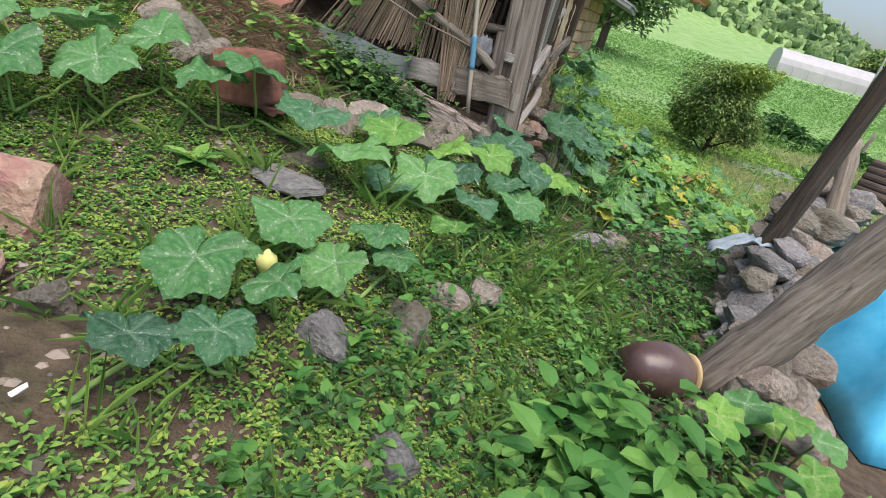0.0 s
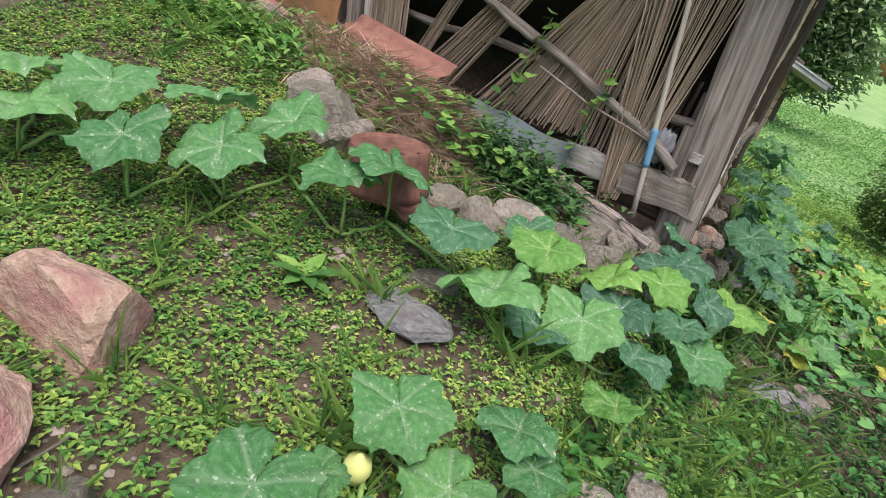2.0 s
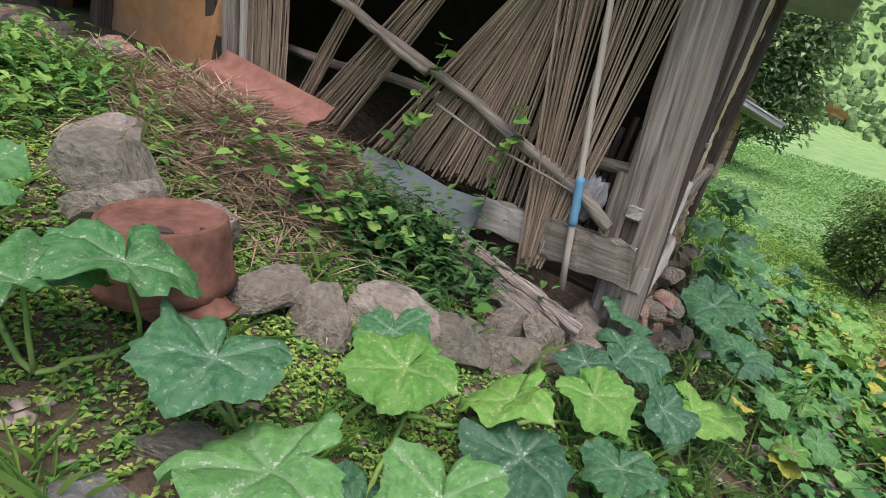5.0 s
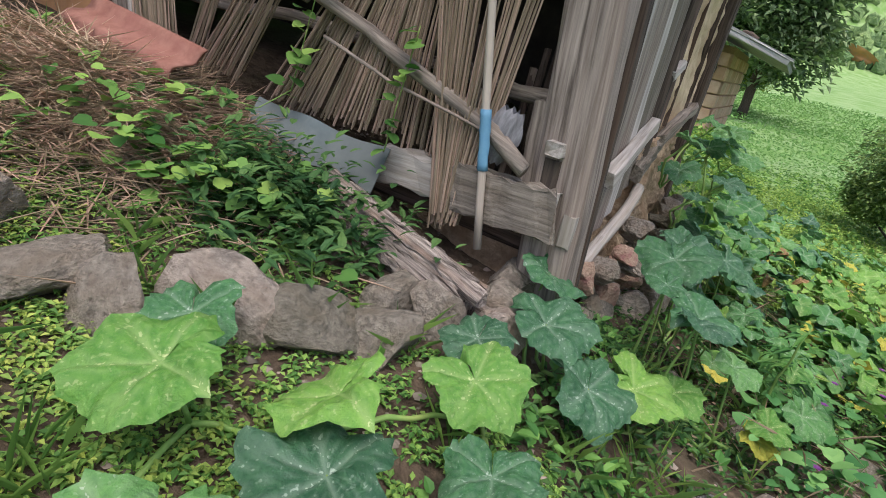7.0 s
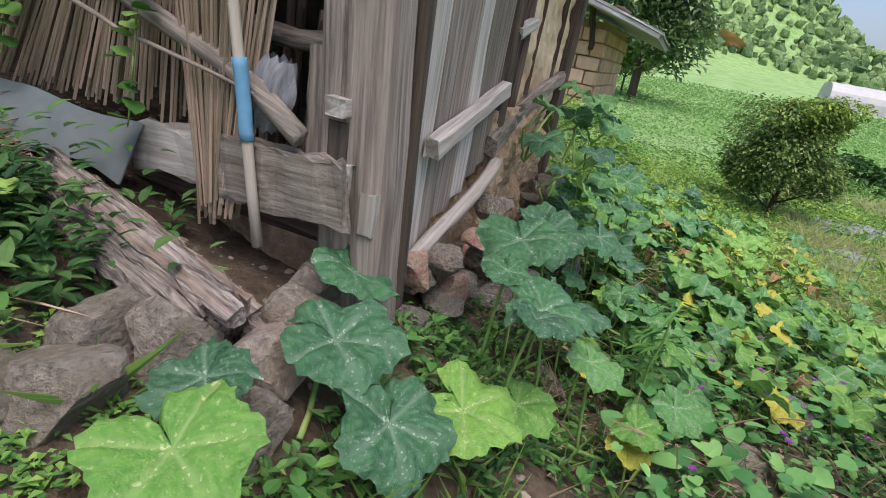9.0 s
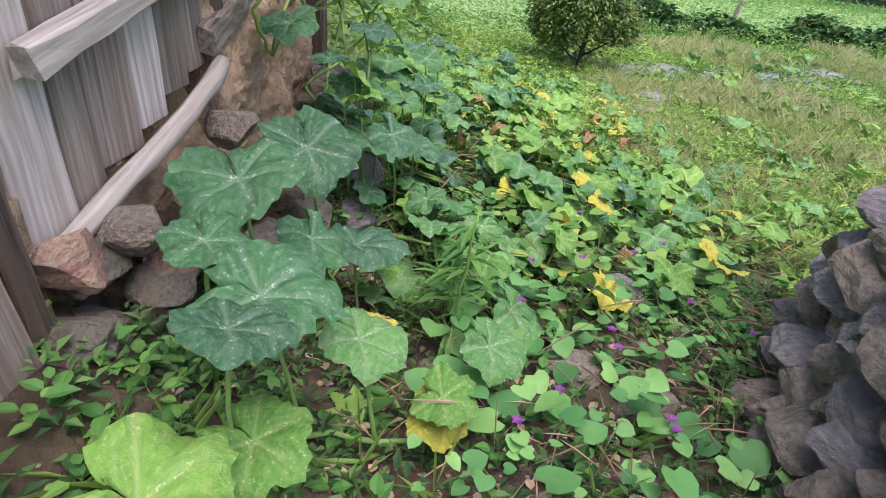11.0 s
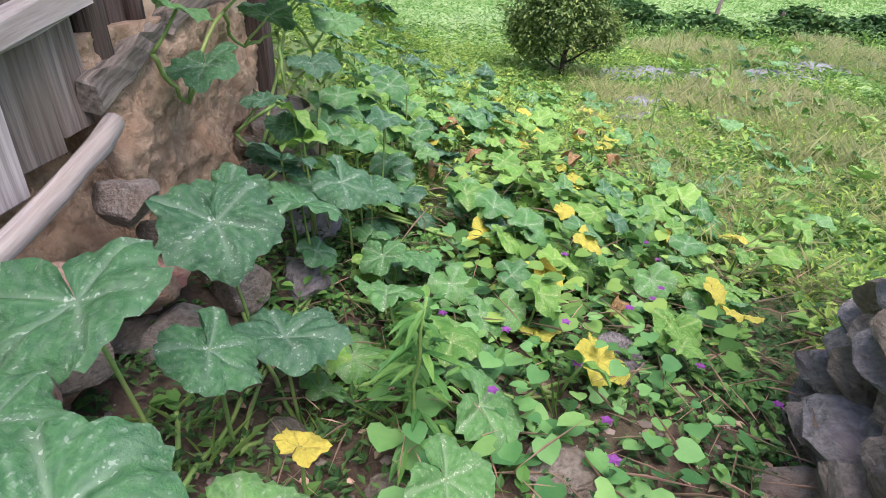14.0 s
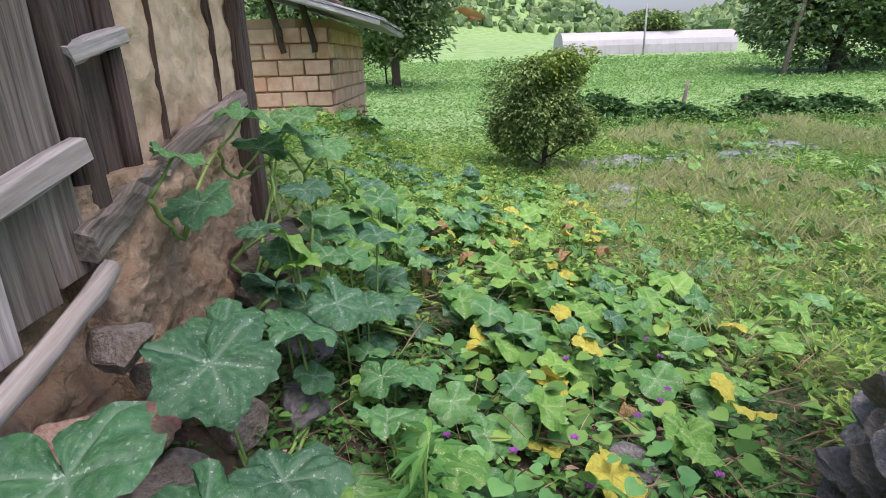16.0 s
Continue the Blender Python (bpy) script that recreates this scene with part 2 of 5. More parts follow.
# ---- ground ----
rng = np.random.default_rng(7)


def ss(a, b, v):
    v = np.clip((np.asarray(v, float) - a) / (b - a), 0, 1)
    return v * v * (3 - 2 * v)


def gz(x, y):
    """Height of the ground: a flat yard, a bank up to the barn, a slope falling away past its corner, fields, then hills."""
    x, y = np.asarray(x, float), np.asarray(y, float)
    left = 0.22 * np.clip(-x, 0, 2.6) * ss(-3.4, -1.7, y)
    drop = -0.5 * np.clip(x, 0, 0.8) * ss(-4.6, -2.5, y) - 0.25 * ss(-3, -5, y) * np.clip(x, 0, 0.8) - 0.12 * np.clip(x - 0.8, 0, 3)
    far = -0.08 * np.clip(y, 0, 9) * ss(-0.2, 1, x)
    near = -0.04 + left + drop + far
    d = np.maximum(y, 0.6 * np.hypot(x, y))
    near = near - 0.24 * ss(-0.3, 0.02, x) * ss(0.1, 0.7, y) * ss(1.3, 0.5, x)
    field = -1.35 + 0.5 * ss(14, 36, d) + 1.75 * ss(36, 68, d) + 3.0 * ss(70, 130, d)
    z = near * (1 - ss(8, 15, d)) + field * ss(8, 15, d)
    hill = 105 * np.exp(-((x + 30) / 80) ** 2 - ((y - 320) / 62) ** 2) + 45 * np.exp(-((x - 230) / 90) ** 2 - ((y - 260) / 120) ** 2)
    spur = 3.5 * np.exp(-((x + 25) / 40) ** 2 - ((y - 190) / 45) ** 2)
    return z + (hill + spur) * ss(80, 150, d)


def bumps(x, y):
    return 0.025 * np.sin(3.1 * x + 1.7 * y) * np.sin(2.3 * y - 1.1 * x + 0.6) + 0.012 * np.sin(9.3 * x - 4.1 * y) * np.sin(8.7 * y + 3.0 * x)


def G(x, y):
    return gz(x, y) + bumps(np.asarray(x, float), np.asarray(y, float))


def mesh(name, verts, faces, material=None, smooth=False):
    me = bpy.data.meshes.new(name)
    me.from_pydata([tuple(v) for v in verts], [], faces if isinstance(faces, list) else faces.tolist())
    if material:
        me.materials.append(material)
    if smooth:
        me.shade_smooth()
    return me


def obj(name, me, parent=None, m=None):
    ob = new(name, me)
    if parent:
        ob.parent = parent
    if m is not None:
        ob.matrix_basis = m
    return ob


def empty(name, m=None):
    return obj(name, None, None, m)


def axis(lo, hi, n, k):
    u = np.linspace(np.arcsinh(lo / k), np.arcsinh(hi / k), n)
    return k * np.sinh(u)


def build_ground():
    xs = axis(-700, 700, 260, 2.2)
    ys = axis(-300, 900, 300, 2.2)
    X, Y = np.meshgrid(xs, ys)
    Z = G(X, Y)
    n = len(xs)
    v = np.stack([X.ravel(), Y.ravel(), Z.ravel()], 1)
    i = np.arange(len(ys) - 1)[:, None] * n + np.arange(n - 1)[None]
    f = np.stack([i, i + 1, i + n + 1, i + n], -1).reshape(-1, 4)
    me = mesh("ground", v, f, M_SOIL, True)
    c = np.maximum(ss(5.0, 9.0, v[:, 1]), ss(4.0, 8.0, np.hypot(v[:, 0], v[:, 1] + 2)) * 0.9)
    a = me.attributes.new("cover", 'FLOAT', 'POINT')
    a.data.foreach_set("value", c.astype(np.float32))
    tagged(obj("ground", me), "brown stony soil yard falling to green fields and hills", "ground", kind="structure")


build_ground()


# ---- building blocks ----
def along(p0, p1, side=(0, -1, 0)):
    """A pose at p0 whose z axis runs to p1 and whose y axis lies nearest to side."""
    p0, p1 = Vector(p0), Vector(p1)
    z = (p1 - p0).normalized()
    y = (Vector(side) - Vector(side).dot(z) * z).normalized()
    x = y.cross(z)
    return Matrix.Translation(p0) @ Matrix((x, y, z)).transposed().to_4x4()


def beam(name, p0, p1, w, d, material, parent=None, jit=0.006, side=(0, -1, 0), seg=7, taper=1.0, seed=0):
    """A worn board or squared timber: w across, d deep."""
    r = random.Random(seed + 31)
    L = (Vector(p1) - Vector(p0)).length
    c = min(w, d) * 0.14
    prof = [(-w / 2 + c, -d / 2), (w / 2 - c, -d / 2), (w / 2, -d / 2 + c), (w / 2, d / 2 - c), (w / 2 - c, d / 2), (-w / 2 + c, d / 2), (-w / 2, d / 2 - c), (-w / 2, -d / 2 + c)]
    v, f = [], []
    for s in range(seg + 1):
        k = 1 + (taper - 1) * s / seg
        for px, py in prof:
            v.append((px * k + r.uniform(-jit, jit), py + r.uniform(-jit, jit) * 0.6, L * s / seg + (r.uniform(-2 * jit, 2 * jit) if s in (0, seg) else 0)))
    for s in range(seg):
        for k in range(8):
            a, b = s * 8 + k, s * 8 + (k + 1) % 8
            f.append((a, b, b + 8, a + 8))
    f += [tuple(range(7, -1, -1)), tuple(range(seg * 8, seg * 8 + 8))]
    return obj(name, mesh(name, v, f, material), parent, along(p0, p1, side))


def rod_data(p0, p1, r0, r1, n=8, seg=6, wob=0.0, seed=0):
    r = random.Random(seed + 5)
    p0, p1 = Vector(p0), Vector(p1)
    m = along(p0, p1, (0.31, -0.9, 0.2)).to_3x3()
    v, f = [], []
    ox = oy = 0.0
    for s in range(seg + 1):
        t = s / seg
        if 0 < s < seg:
            ox += r.uniform(-wob, wob)
            oy += r.uniform(-wob, wob)
        rad = r0 + (r1 - r0) * t
        c = p0.lerp(p1, t)
        fade = math.sin(math.pi * t) ** 0.5 if 0 < t < 1 else 0
        for k in range(n):
            a = 2 * math.pi * k / n
            q = rad * (1 + r.uniform(-0.10, 0.10) * (wob > 0))
            v.append(c + m @ Vector((math.cos(a) * q + ox * fade, math.sin(a) * q + oy * fade, 0)))
    for s in range(seg):
        for k in range(n):
            a, b = s * n + k, s * n + (k + 1) % n
            f.append((a, b, b + n, a + n))
    f += [tuple(range(n - 1, -1, -1)), tuple(range(seg * n, seg * n + n))]
    return v, f


def join(parts):
    v, f = [], []
    for pv, pf in parts:
        k = len(v)
        v += list(pv)
        f += [tuple(i + k for i in q) for q in pf]
    return v, f


def rod(name, p0, p1, r0, r1, material, parent=None, n=10, seg=9, wob=0.01, seed=0):
    v, f = rod_data(p0, p1, r0, r1, n, seg, wob, seed)
    m = along(p0, p1)
    inv = m.inverted()
    me = mesh(name, [inv @ q for q in v], f, material, True)
    return obj(name, me, parent, m)


def leaves(name, P, yaw, pitch, length, width, material, fold=0.25, droop=0.25, full=False):
    """Many small folded leaves in one mesh: each springs from P and points along yaw and pitch. full: rounder outlines."""
    n = len(P)
    yaw, pitch = np.broadcast_to(yaw, n), np.broadcast_to(pitch, n)
    L, W = np.broadcast_to(length, n)[:, None], np.broadcast_to(width, n)[:, None]
    d = np.stack([np.cos(yaw) * np.cos(pitch), np.sin(yaw) * np.cos(pitch), np.sin(pitch)], 1)
    s = np.stack([-np.sin(yaw), np.cos(yaw), np.zeros(n)], 1)
    u = np.cross(d, s)
    up = np.where(u[:, 2:3] < 0, -u, u)

    def at(a, b, c):
        return P + d * L * a + s * W * b + up * (W * c - L * droop * a * a)
    if full:
        V = [at(0, 0, 0), at(0.22, 0.40, fold * 0.8), at(0.55, 0.46, fold), at(0.82, 0.22, fold * 0.5), at(1, 0, 0), at(0.82, -0.22, fold * 0.5), at(0.55, -0.46, fold), at(0.22, -0.40, fold * 0.8), at(0.5, 0, 0)]
        F = [[8, 0, 1], [8, 1, 2], [8, 2, 3], [8, 3, 4], [8, 4, 5], [8, 5, 6], [8, 6, 7], [8, 7, 0]]
    else:
        V = [at(0, 0, 0), at(0.45, 0.5, fold), at(0.45, -0.5, fold), at(1, 0, 0)]
        F = [[0, 1, 3], [0, 3, 2]]
    k = np.arange(n)[:, None, None] * len(V)
    return mesh(name, np.stack(V, 1).reshape(-1, 3), (np.array(F)[None] + k).reshape(-1, 3), material)


def scatter(x0, x1, y0, y1, n, keep=None):
    x, y = rng.uniform(x0, x1, n), rng.uniform(y0, y1, n)
    if keep is not None:
        k = keep(x, y)
        x, y = x[k], y[k]
    return x, y


def rosettes(x, y, per, h, size, w=0.55, lift=(0.1, 0.9)):
    """Leaf origins and angles for small plants standing at x, y; h is their height, size the leaf length."""
    n = len(x)
    X, Y = np.repeat(x, per), np.repeat(y, per)
    H = np.repeat(h * rng.uniform(0.4, 1.2, n), per)
    yaw = rng.uniform(0, 2 * np.pi, n * per)
    k = rng.uniform(0, 1, n * per)
    off = 0.25 * H * k
    L = size * rng.uniform(0.6, 1.4, n * per)
    P = np.stack([X + np.cos(yaw) * off, Y + np.sin(yaw) * off, G(X, Y) + H * k], 1)
    return P, yaw, rng.uniform(*lift, n * per), L, L * w


def stuff(name, me, label, category):
    return tagged(obj(name, me), label, category, kind="stuff")


def stone_mesh(seed, flat=1.0):
    """An angular boulder about one unit across, cut by random planes."""
    r = random.Random(seed)
    bm = bmesh.new()
    bmesh.ops.create_icosphere(bm, subdivisions=3, radius=0.62)
    planes = []
    for _ in range(9):
        q = Vector((r.gauss(0, 1), r.gauss(0, 1), r.gauss(0, 1))).normalized()
        planes.append((q, r.uniform(0.33, 0.5)))
    for v in bm.verts:
        for q, d in planes:
            o = v.co.dot(q) - d
            if o > 0:
                v.co -= q * o * 0.985
        v.co += v.co.normalized() * (noise.noise(v.co * 4 + Vector((seed, 0, 0))) * 0.05 + noise.noise(v.co * 11) * 0.022)
        v.co.z *= flat
    me = bpy.data.meshes.new("stone")
    bm.to_mesh(me)
    bm.free()
    return me


STONES = {}


def stone_data(k, material):
    key = (k % 7, material.name)
    if key not in STONES:
        me = stone_mesh(k % 7 + 3)
        me.materials.append(material)
        STONES[key] = me
    return STONES[key]


def stone(name, x, y, sx, sy, sz, rz, material, k, parent=None, z=None, sink=0.3, tilt=0):
    z0 = float(G(x, y)) if z is None else z
    m = pose(x, y, z0 + sz * (0.4 - sink), tilt, tilt * 0.6, rz) @ Matrix.Diagonal((sx, sy, sz, 1))
    return obj(name, stone_data(k, material), parent, m)


# ---- barn ----
def panel(name, p0, ux, uz, w, h, thick, material, nu=24, nv=20, amp=0.015, parent=None, seed=0):
    """A rough plastered wall slab: p0 is its lower corner, ux runs along it, uz up; the outer face is uneven."""
    ux, uz = Vector(ux).normalized(), Vector(uz).normalized()
    nrm = ux.cross(uz)
    v, f = [], []
    for back in (0, 1):
        for j in range(nv + 1):
            for i in range(nu + 1):
                q = Vector(p0) + ux * (w * i / nu) + uz * (h * j / nv)
                o = -thick if back else amp * (noise.noise(q * 2.2 + Vector((seed, 3, 0))) + 0.6 * noise.noise(q * 8) + 0.35 * noise.noise(q * 21))
                v.append(q + nrm * o)
    n = nu + 1
    m = n * (nv + 1)
    for j in range(nv):
        for i in range(nu):
            a = j * n + i
            f.append((a, a + 1, a + n + 1, a + n))
            f.append((m + a, m + a + n, m + a + n + 1, m + a + 1))
    for i in range(nu):
        f.append((i, m + i, m + i + 1, i + 1))
        a = nv * n + i
        f.append((a, a + 1, m + a + 1, m + a))
    for j in range(nv):
        a = j * n
        f.append((a, a + n, m + a + n, m + a))
        a = j * n + nu
        f.append((a, m + a, m + a + n, a + n))
    return obj(name, mesh(name, v, f, material, True), parent)


barn = tagged(empty("barn"), "old open-fronted timber and mud-plaster barn with dark interior", "barn")
# corner post, leaning a little
beam("corner_post", (0.02, 0.06, -0.12), (-0.19, 0.06, 2.5), 0.23, 0.2, M_WOOD, barn, 0.006, seg=12, seed=1)
beam("corner_post", (0.075, 0.185, -0.12), (-0.06, 0.185, 2.5), 0.07, 0.10, M_WOOD_DARK, barn, 0.006, side=(1, 0, 0), seg=12, seed=2)
beam("inner_jamb", (-0.145, 0.05, 0.28), (-0.17, 0.05, 0.78), 0.10, 0.12, M_WOOD, barn, 0.004, seed=3)
beam("peg", (-0.065, -0.01, 0.63), (-0.065, -0.075, 0.63), 0.075, 0.055, M_WOOD_PALE, barn, 0.004, side=(0, 0, 1), seg=2, seed=4)
beam("peg", (0.065, 0.03, 0.27), (0.06, 0.03, 0.40), 0.055, 0.17, M_WOOD_PALE, barn, 0.003, seg=2, seed=5)
# the post's slot: a dark block on the face stands for its shade
beam("slot_block", (-0.06, -0.035, 0.47), (-0.065, -0.035, 0.59), 0.07, 0.03, M_WOOD_DARK, barn, 0.003, seg=2, seed=6)
# threshold, rails and left jamb
beam("threshold_board", (-0.86, -0.02, 0.335), (0.0, -0.04, 0.385), 0.17, 0.09, M_WOOD_PALE, barn, 0.012, side=(0, -1, 0), seg=14, seed=7)
beam("threshold_board", (-0.44, -0.10, 0.37), (0.02, -0.11, 0.395), 0.2, 0.05, M_WOOD, barn, 0.014, side=(0, -1, 0), seg=10, seed=8)
beam("sill_beam", (-2.9, 0.1, 0.28), (0.0, 0.12, 0.22), 0.16, 0.14, M_WOOD_DARK, barn, 0.01, seed=9)
rod("rail", (-0.62, 0.12, 0.80), (0.0, 0.1, 0.79), 0.035, 0.032, M_WOOD, barn, seed=10)
rod("rail", (-2.6, 0.13, 0.83), (-0.6, 0.13, 0.82), 0.03, 0.03, M_WOOD, barn, seed=11, wob=0.02)
beam("left_jamb", (-2.76, 0.03, 0.35), (-3.1, 0.03, 2.2), 0.13, 0.12, M_WOOD_PALE, barn, 0.006, seed=12)
beam("left_jamb", (-3.0, 0.05, 0.40), (-3.28, 0.05, 2.2), 0.13, 0.1, M_WOOD, barn, 0.006, seed=13)
beam("left_jamb", (-3.18, 0.05, 0.45), (-3.5, 0.05, 2.2), 0.12, 0.1, M_WOOD_DARK, barn, 0.006, seed=14)
beam("lintel", (-3.3, 0.06, 2.2), (0.1, 0.06, 2.25), 0.2, 0.18, M_WOOD, barn, 0.008, seed=15)
rod("rail", (-0.75, 0.1, 1.63), (-0.05, 0.08, 1.66), 0.05, 0.045, M_WOOD_DARK, barn, seed=16)
# left mud wall with a dark doorway beyond it
panel("wall_mud", (-4.45, 0.0, 0.15), (1, 0, 0), (0, 0, 1), 1.27, 2.2, 0.25, M_MUD, 26, 30, 0.03, barn, 4)
panel("wall_mud", (-7.5, 0.0, 0.15), (1, 0, 0), (0, 0, 1), 2.0, 2.2, 0.25, M_MUD, 20, 20, 0.03, barn, 9)
beam("door_jamb", (-4.5, -0.02, 0.4), (-4.55, -0.02, 2.3), 0.14, 0.16, M_WOOD_DARK, barn, seed=17)
beam("door_jamb", (-5.45, -0.02, 0.4), (-5.45, -0.02, 2.3), 0.14, 0.16, M_WOOD_DARK, barn, seed=18)
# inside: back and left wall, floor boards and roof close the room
# walls and floor are coloured near-black for the shade in here
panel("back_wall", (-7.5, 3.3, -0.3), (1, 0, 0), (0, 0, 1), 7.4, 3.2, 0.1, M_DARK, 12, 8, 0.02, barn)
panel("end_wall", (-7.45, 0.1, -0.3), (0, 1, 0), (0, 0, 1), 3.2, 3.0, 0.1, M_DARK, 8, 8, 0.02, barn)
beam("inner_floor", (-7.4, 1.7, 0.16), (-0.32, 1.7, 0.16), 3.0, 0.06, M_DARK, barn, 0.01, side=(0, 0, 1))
# the roof is out of view, added to keep the inside dark
beam("roof", (-3.6, -0.55, 2.32), (-3.6, 1.8, 3.0), 8.2, 0.1, M_SLATE_ROOF, barn, 0.0, side=(0, -0.3, 1), seg=3)
beam("roof", (-3.6, 3.9, 2.35), (-3.6, 1.75, 3.0), 8.2, 0.1, M_SLATE_ROOF, barn, 0.0, side=(0, 0.3, 1), seg=3)
# slab out of view, added only to shade the mud wall and doorway
beam("eave", (-5.4, -1.9, 2.05), (-5.4, -0.4, 2.38), 4.4, 0.08, M_SLATE_ROOF, barn, 0.0, side=(0, -0.3, 1), seg=3)
# side wall: grey vertical boards, darker boards, mud plaster, end post; it runs back a little askew
def wx(y):
    return -0.075 * min(max(y - 0.3, 0.0), 1.65)


yb = 0.33
for k, w in enumerate((0.20, 0.15, 0.24, 0.19, 0.22, 0.2)):
    x = wx(yb + w / 2)
    beam("plank", (x + 0.006 * (k % 2), yb + w / 2, 0.02 + 0.05 * k), (x - 0.02 + 0.006 * (k % 3), yb + w / 2 - 0.02, 2.3), w - 0.012, 0.035, M_WOOD if k % 3 else M_WOOD_PALE, barn, 0.007, side=(1, 0, 0), seg=9, seed=20 + k)
    yb += w
for k, w in enumerate((0.13, 0.16, 0.16)):
    x = wx(yb)
    beam("plank", (x - 0.04, yb + w / 2, 0.3), (x - 0.05, yb + w / 2 + 0.03, 2.3), w - 0.012, 0.035, M_WOOD_DARK, barn, 0.008, side=(1, 0, 0), seg=9, seed=30 + k)
    yb += w
rod("wall_post", (wx(1.66), 1.66, 0.25), (wx(1.6), 1.56, 2.3), 0.06, 0.05, M_WOOD_DARK, barn, seed=33, wob=0.012)
rod("wall_post", (wx(1.98), 1.98, 0.45), (wx(1.98), 1.99, 2.3), 0.04, 0.035, M_WOOD_DARK, barn, seed=34, wob=0.008)
beam("crossbar", (0.05, 0.42, 0.48), (-0.045, 1.56, 0.66), 0.08, 0.06, M_WOOD_PALE, barn, 0.006, side=(1, 0, 0), seed=35)
beam("crossbar", (-0.05, 1.60, 0.95), (-0.08, 2.01, 1.03), 0.06, 0.05, M_WOOD_PALE, barn, 0.005, side=(1, 0, 0), seed=36)
rod("pale_pole", (0.055, 0.30, 0.03), (0.0, 1.50, 0.27), 0.030, 0.036, M_WOOD_PALE, barn, seed=37, wob=0.008)
beam("sill_log", (-0.03, 1.46, 0.36), (-0.06, 1.98, 0.50), 0.10, 0.07, M_WOOD, barn, 0.014, side=(1, 0, 0), seed=38, taper=0.7)
beam("sill_log", (-0.07, 2.1, 0.52), (-0.08, 3.2, 0.72), 0.085, 0.07, M_WOOD, barn, 0.014, side=(1, 0, 0), seed=48)
panel("wall_plaster", (-0.12, 2.05, 0.45), (0, 1, 0), (0, 0, 1), 1.22, 1.9, 0.2, M_MUD_TAN, 70, 90, 0.03, barn, 2)
panel("wall_base", (0.0, 0.15, -0.75), (-0.05, 1, 0), (-0.03, 0, 1), 3.25, 1.0, 0.25, M_MUD_LOW, 130, 50, 0.09, barn, 5)
panel("wall_base", (0.02, 1.50, -0.6), (-0.035, 1, 0), (-0.07, 0, 1), 1.7, 1.14, 0.25, M_MUD_LOW, 80, 60, 0.07, barn, 6)
panel("wall_base", (-2.9, 0.1, -0.6), (1, 0, 0), (0, 0, 1), 2.95, 0.82, 0.2, M_MUD_LOW, 50, 14, 0.05, barn, 7)
beam("end_post", (-0.12, 3.3, -0.1), (-0.12, 3.38, 2.4), 0.14, 0.16, M_WOOD_DARK, barn, 0.01, side=(1, 0, 0), seed=39, seg=10)
panel("gable", (-0.12, 0.2, 2.2), (0, 1, 0), (0, 0, 1), 3.2, 0.35, 0.1, M_MUD_TAN, 10, 4, 0.01, barn)
# cracks in the plaster: ragged narrow strips, dark for the shade inside the clefts
for k, (y0, y1) in enumerate(((2.33, 2.27), (3.0, 2.95))):
    r = random.Random(k)
    pts = [(0.0, y0 + (y1 - y0) * j / 14 + r.uniform(-0.012, 0.012), 2.3 - 1.7 * j / 14) for j in range(15)]
    v, f = [], []
    for x, y, z in pts:
        w = r.uniform(0.002, 0.007)
        v += [(-0.092, y - w, z), (-0.092, y + w, z), (-0.14, y, z)]
    for j in range(14):
        a = 3 * j
        f += [(a, a + 1, a + 4, a + 3), (a + 1, a + 2, a + 5, a + 4), (a + 2, a, a + 3, a + 5)]
    obj("crack", mesh("crack", v, f, M_WOOD_DARK), barn)
# upright sticks stored inside behind the rail
stick_box = tagged(empty("stick_stack"), "bundle of upright dark wooden sticks stored inside the barn", "sticks")
for k in range(16):
    r = random.Random(k)
    x = -0.75 + 0.042 * k
    rod("stick", (x, 0.28 + r.uniform(-0.05, 0.08), 0.22), (x + r.uniform(-0.04, 0.04), 0.30, r.uniform(0.85, 1.05)), 0.02, 0.016, M_WOOD_DARK if k % 4 else M_WOOD, stick_box, n=7, seg=4, seed=50 + k)


# ---- stalk screens hung in the opening ----
def stalks(name, b0, b1, t0, t1, n, y, seed, label):
    """Thin dry stalks between a lower span b0-b1 and an upper span t0-t1, each (x, z), in the opening's plane."""
    r = random.Random(seed)
    parts = []
    for k in range(n):
        s = (k + r.uniform(0, 1)) / n
        s2 = min(1, max(0, s + r.uniform(-0.12, 0.12)))
        p0 = (b0[0] + (b1[0] - b0[0]) * s, y + r.uniform(-0.035, 0.035), b0[1] + (b1[1] - b0[1]) * s + r.uniform(-0.05, 0.04))
        k2 = r.uniform(0.86, 1.1)
        q = (t0[0] + (t1[0] - t0[0]) * s2, y + r.uniform(-0.03, 0.03), t0[1] + (t1[1] - t0[1]) * s2)
        p1 = [p0[i] + (q[i] - p0[i]) * k2 for i in range(3)]
        parts.append(rod_data(p0, p1, r.uniform(0.004, 0.0065), 0.003, 4, 3, 0.006, seed * 100 + k))
    v, f = join(parts)
    tagged(obj(name, mesh(name, v, f, M_REED)), label, "dry stalks", "stalk screens")


SL = "bundle of dry brown broom stalks hanging in the barn opening"
stalks("stalk_bundle", (-1.66, 0.44), (-0.80, 0.50), (-0.86, 1.62), (-0.72, 1.62), 130, -0.02, 1, SL)
stalks("stalk_bundle", (-0.80, 0.44), (-0.50, 0.42), (-0.72, 1.65), (-0.58, 1.65), 26, 0.02, 2, SL)
stalks("stalk_bundle", (-0.52, 0.19), (-0.38, 0.24), (-0.78, 1.75), (-0.16, 1.75), 58, -0.09, 3, SL)
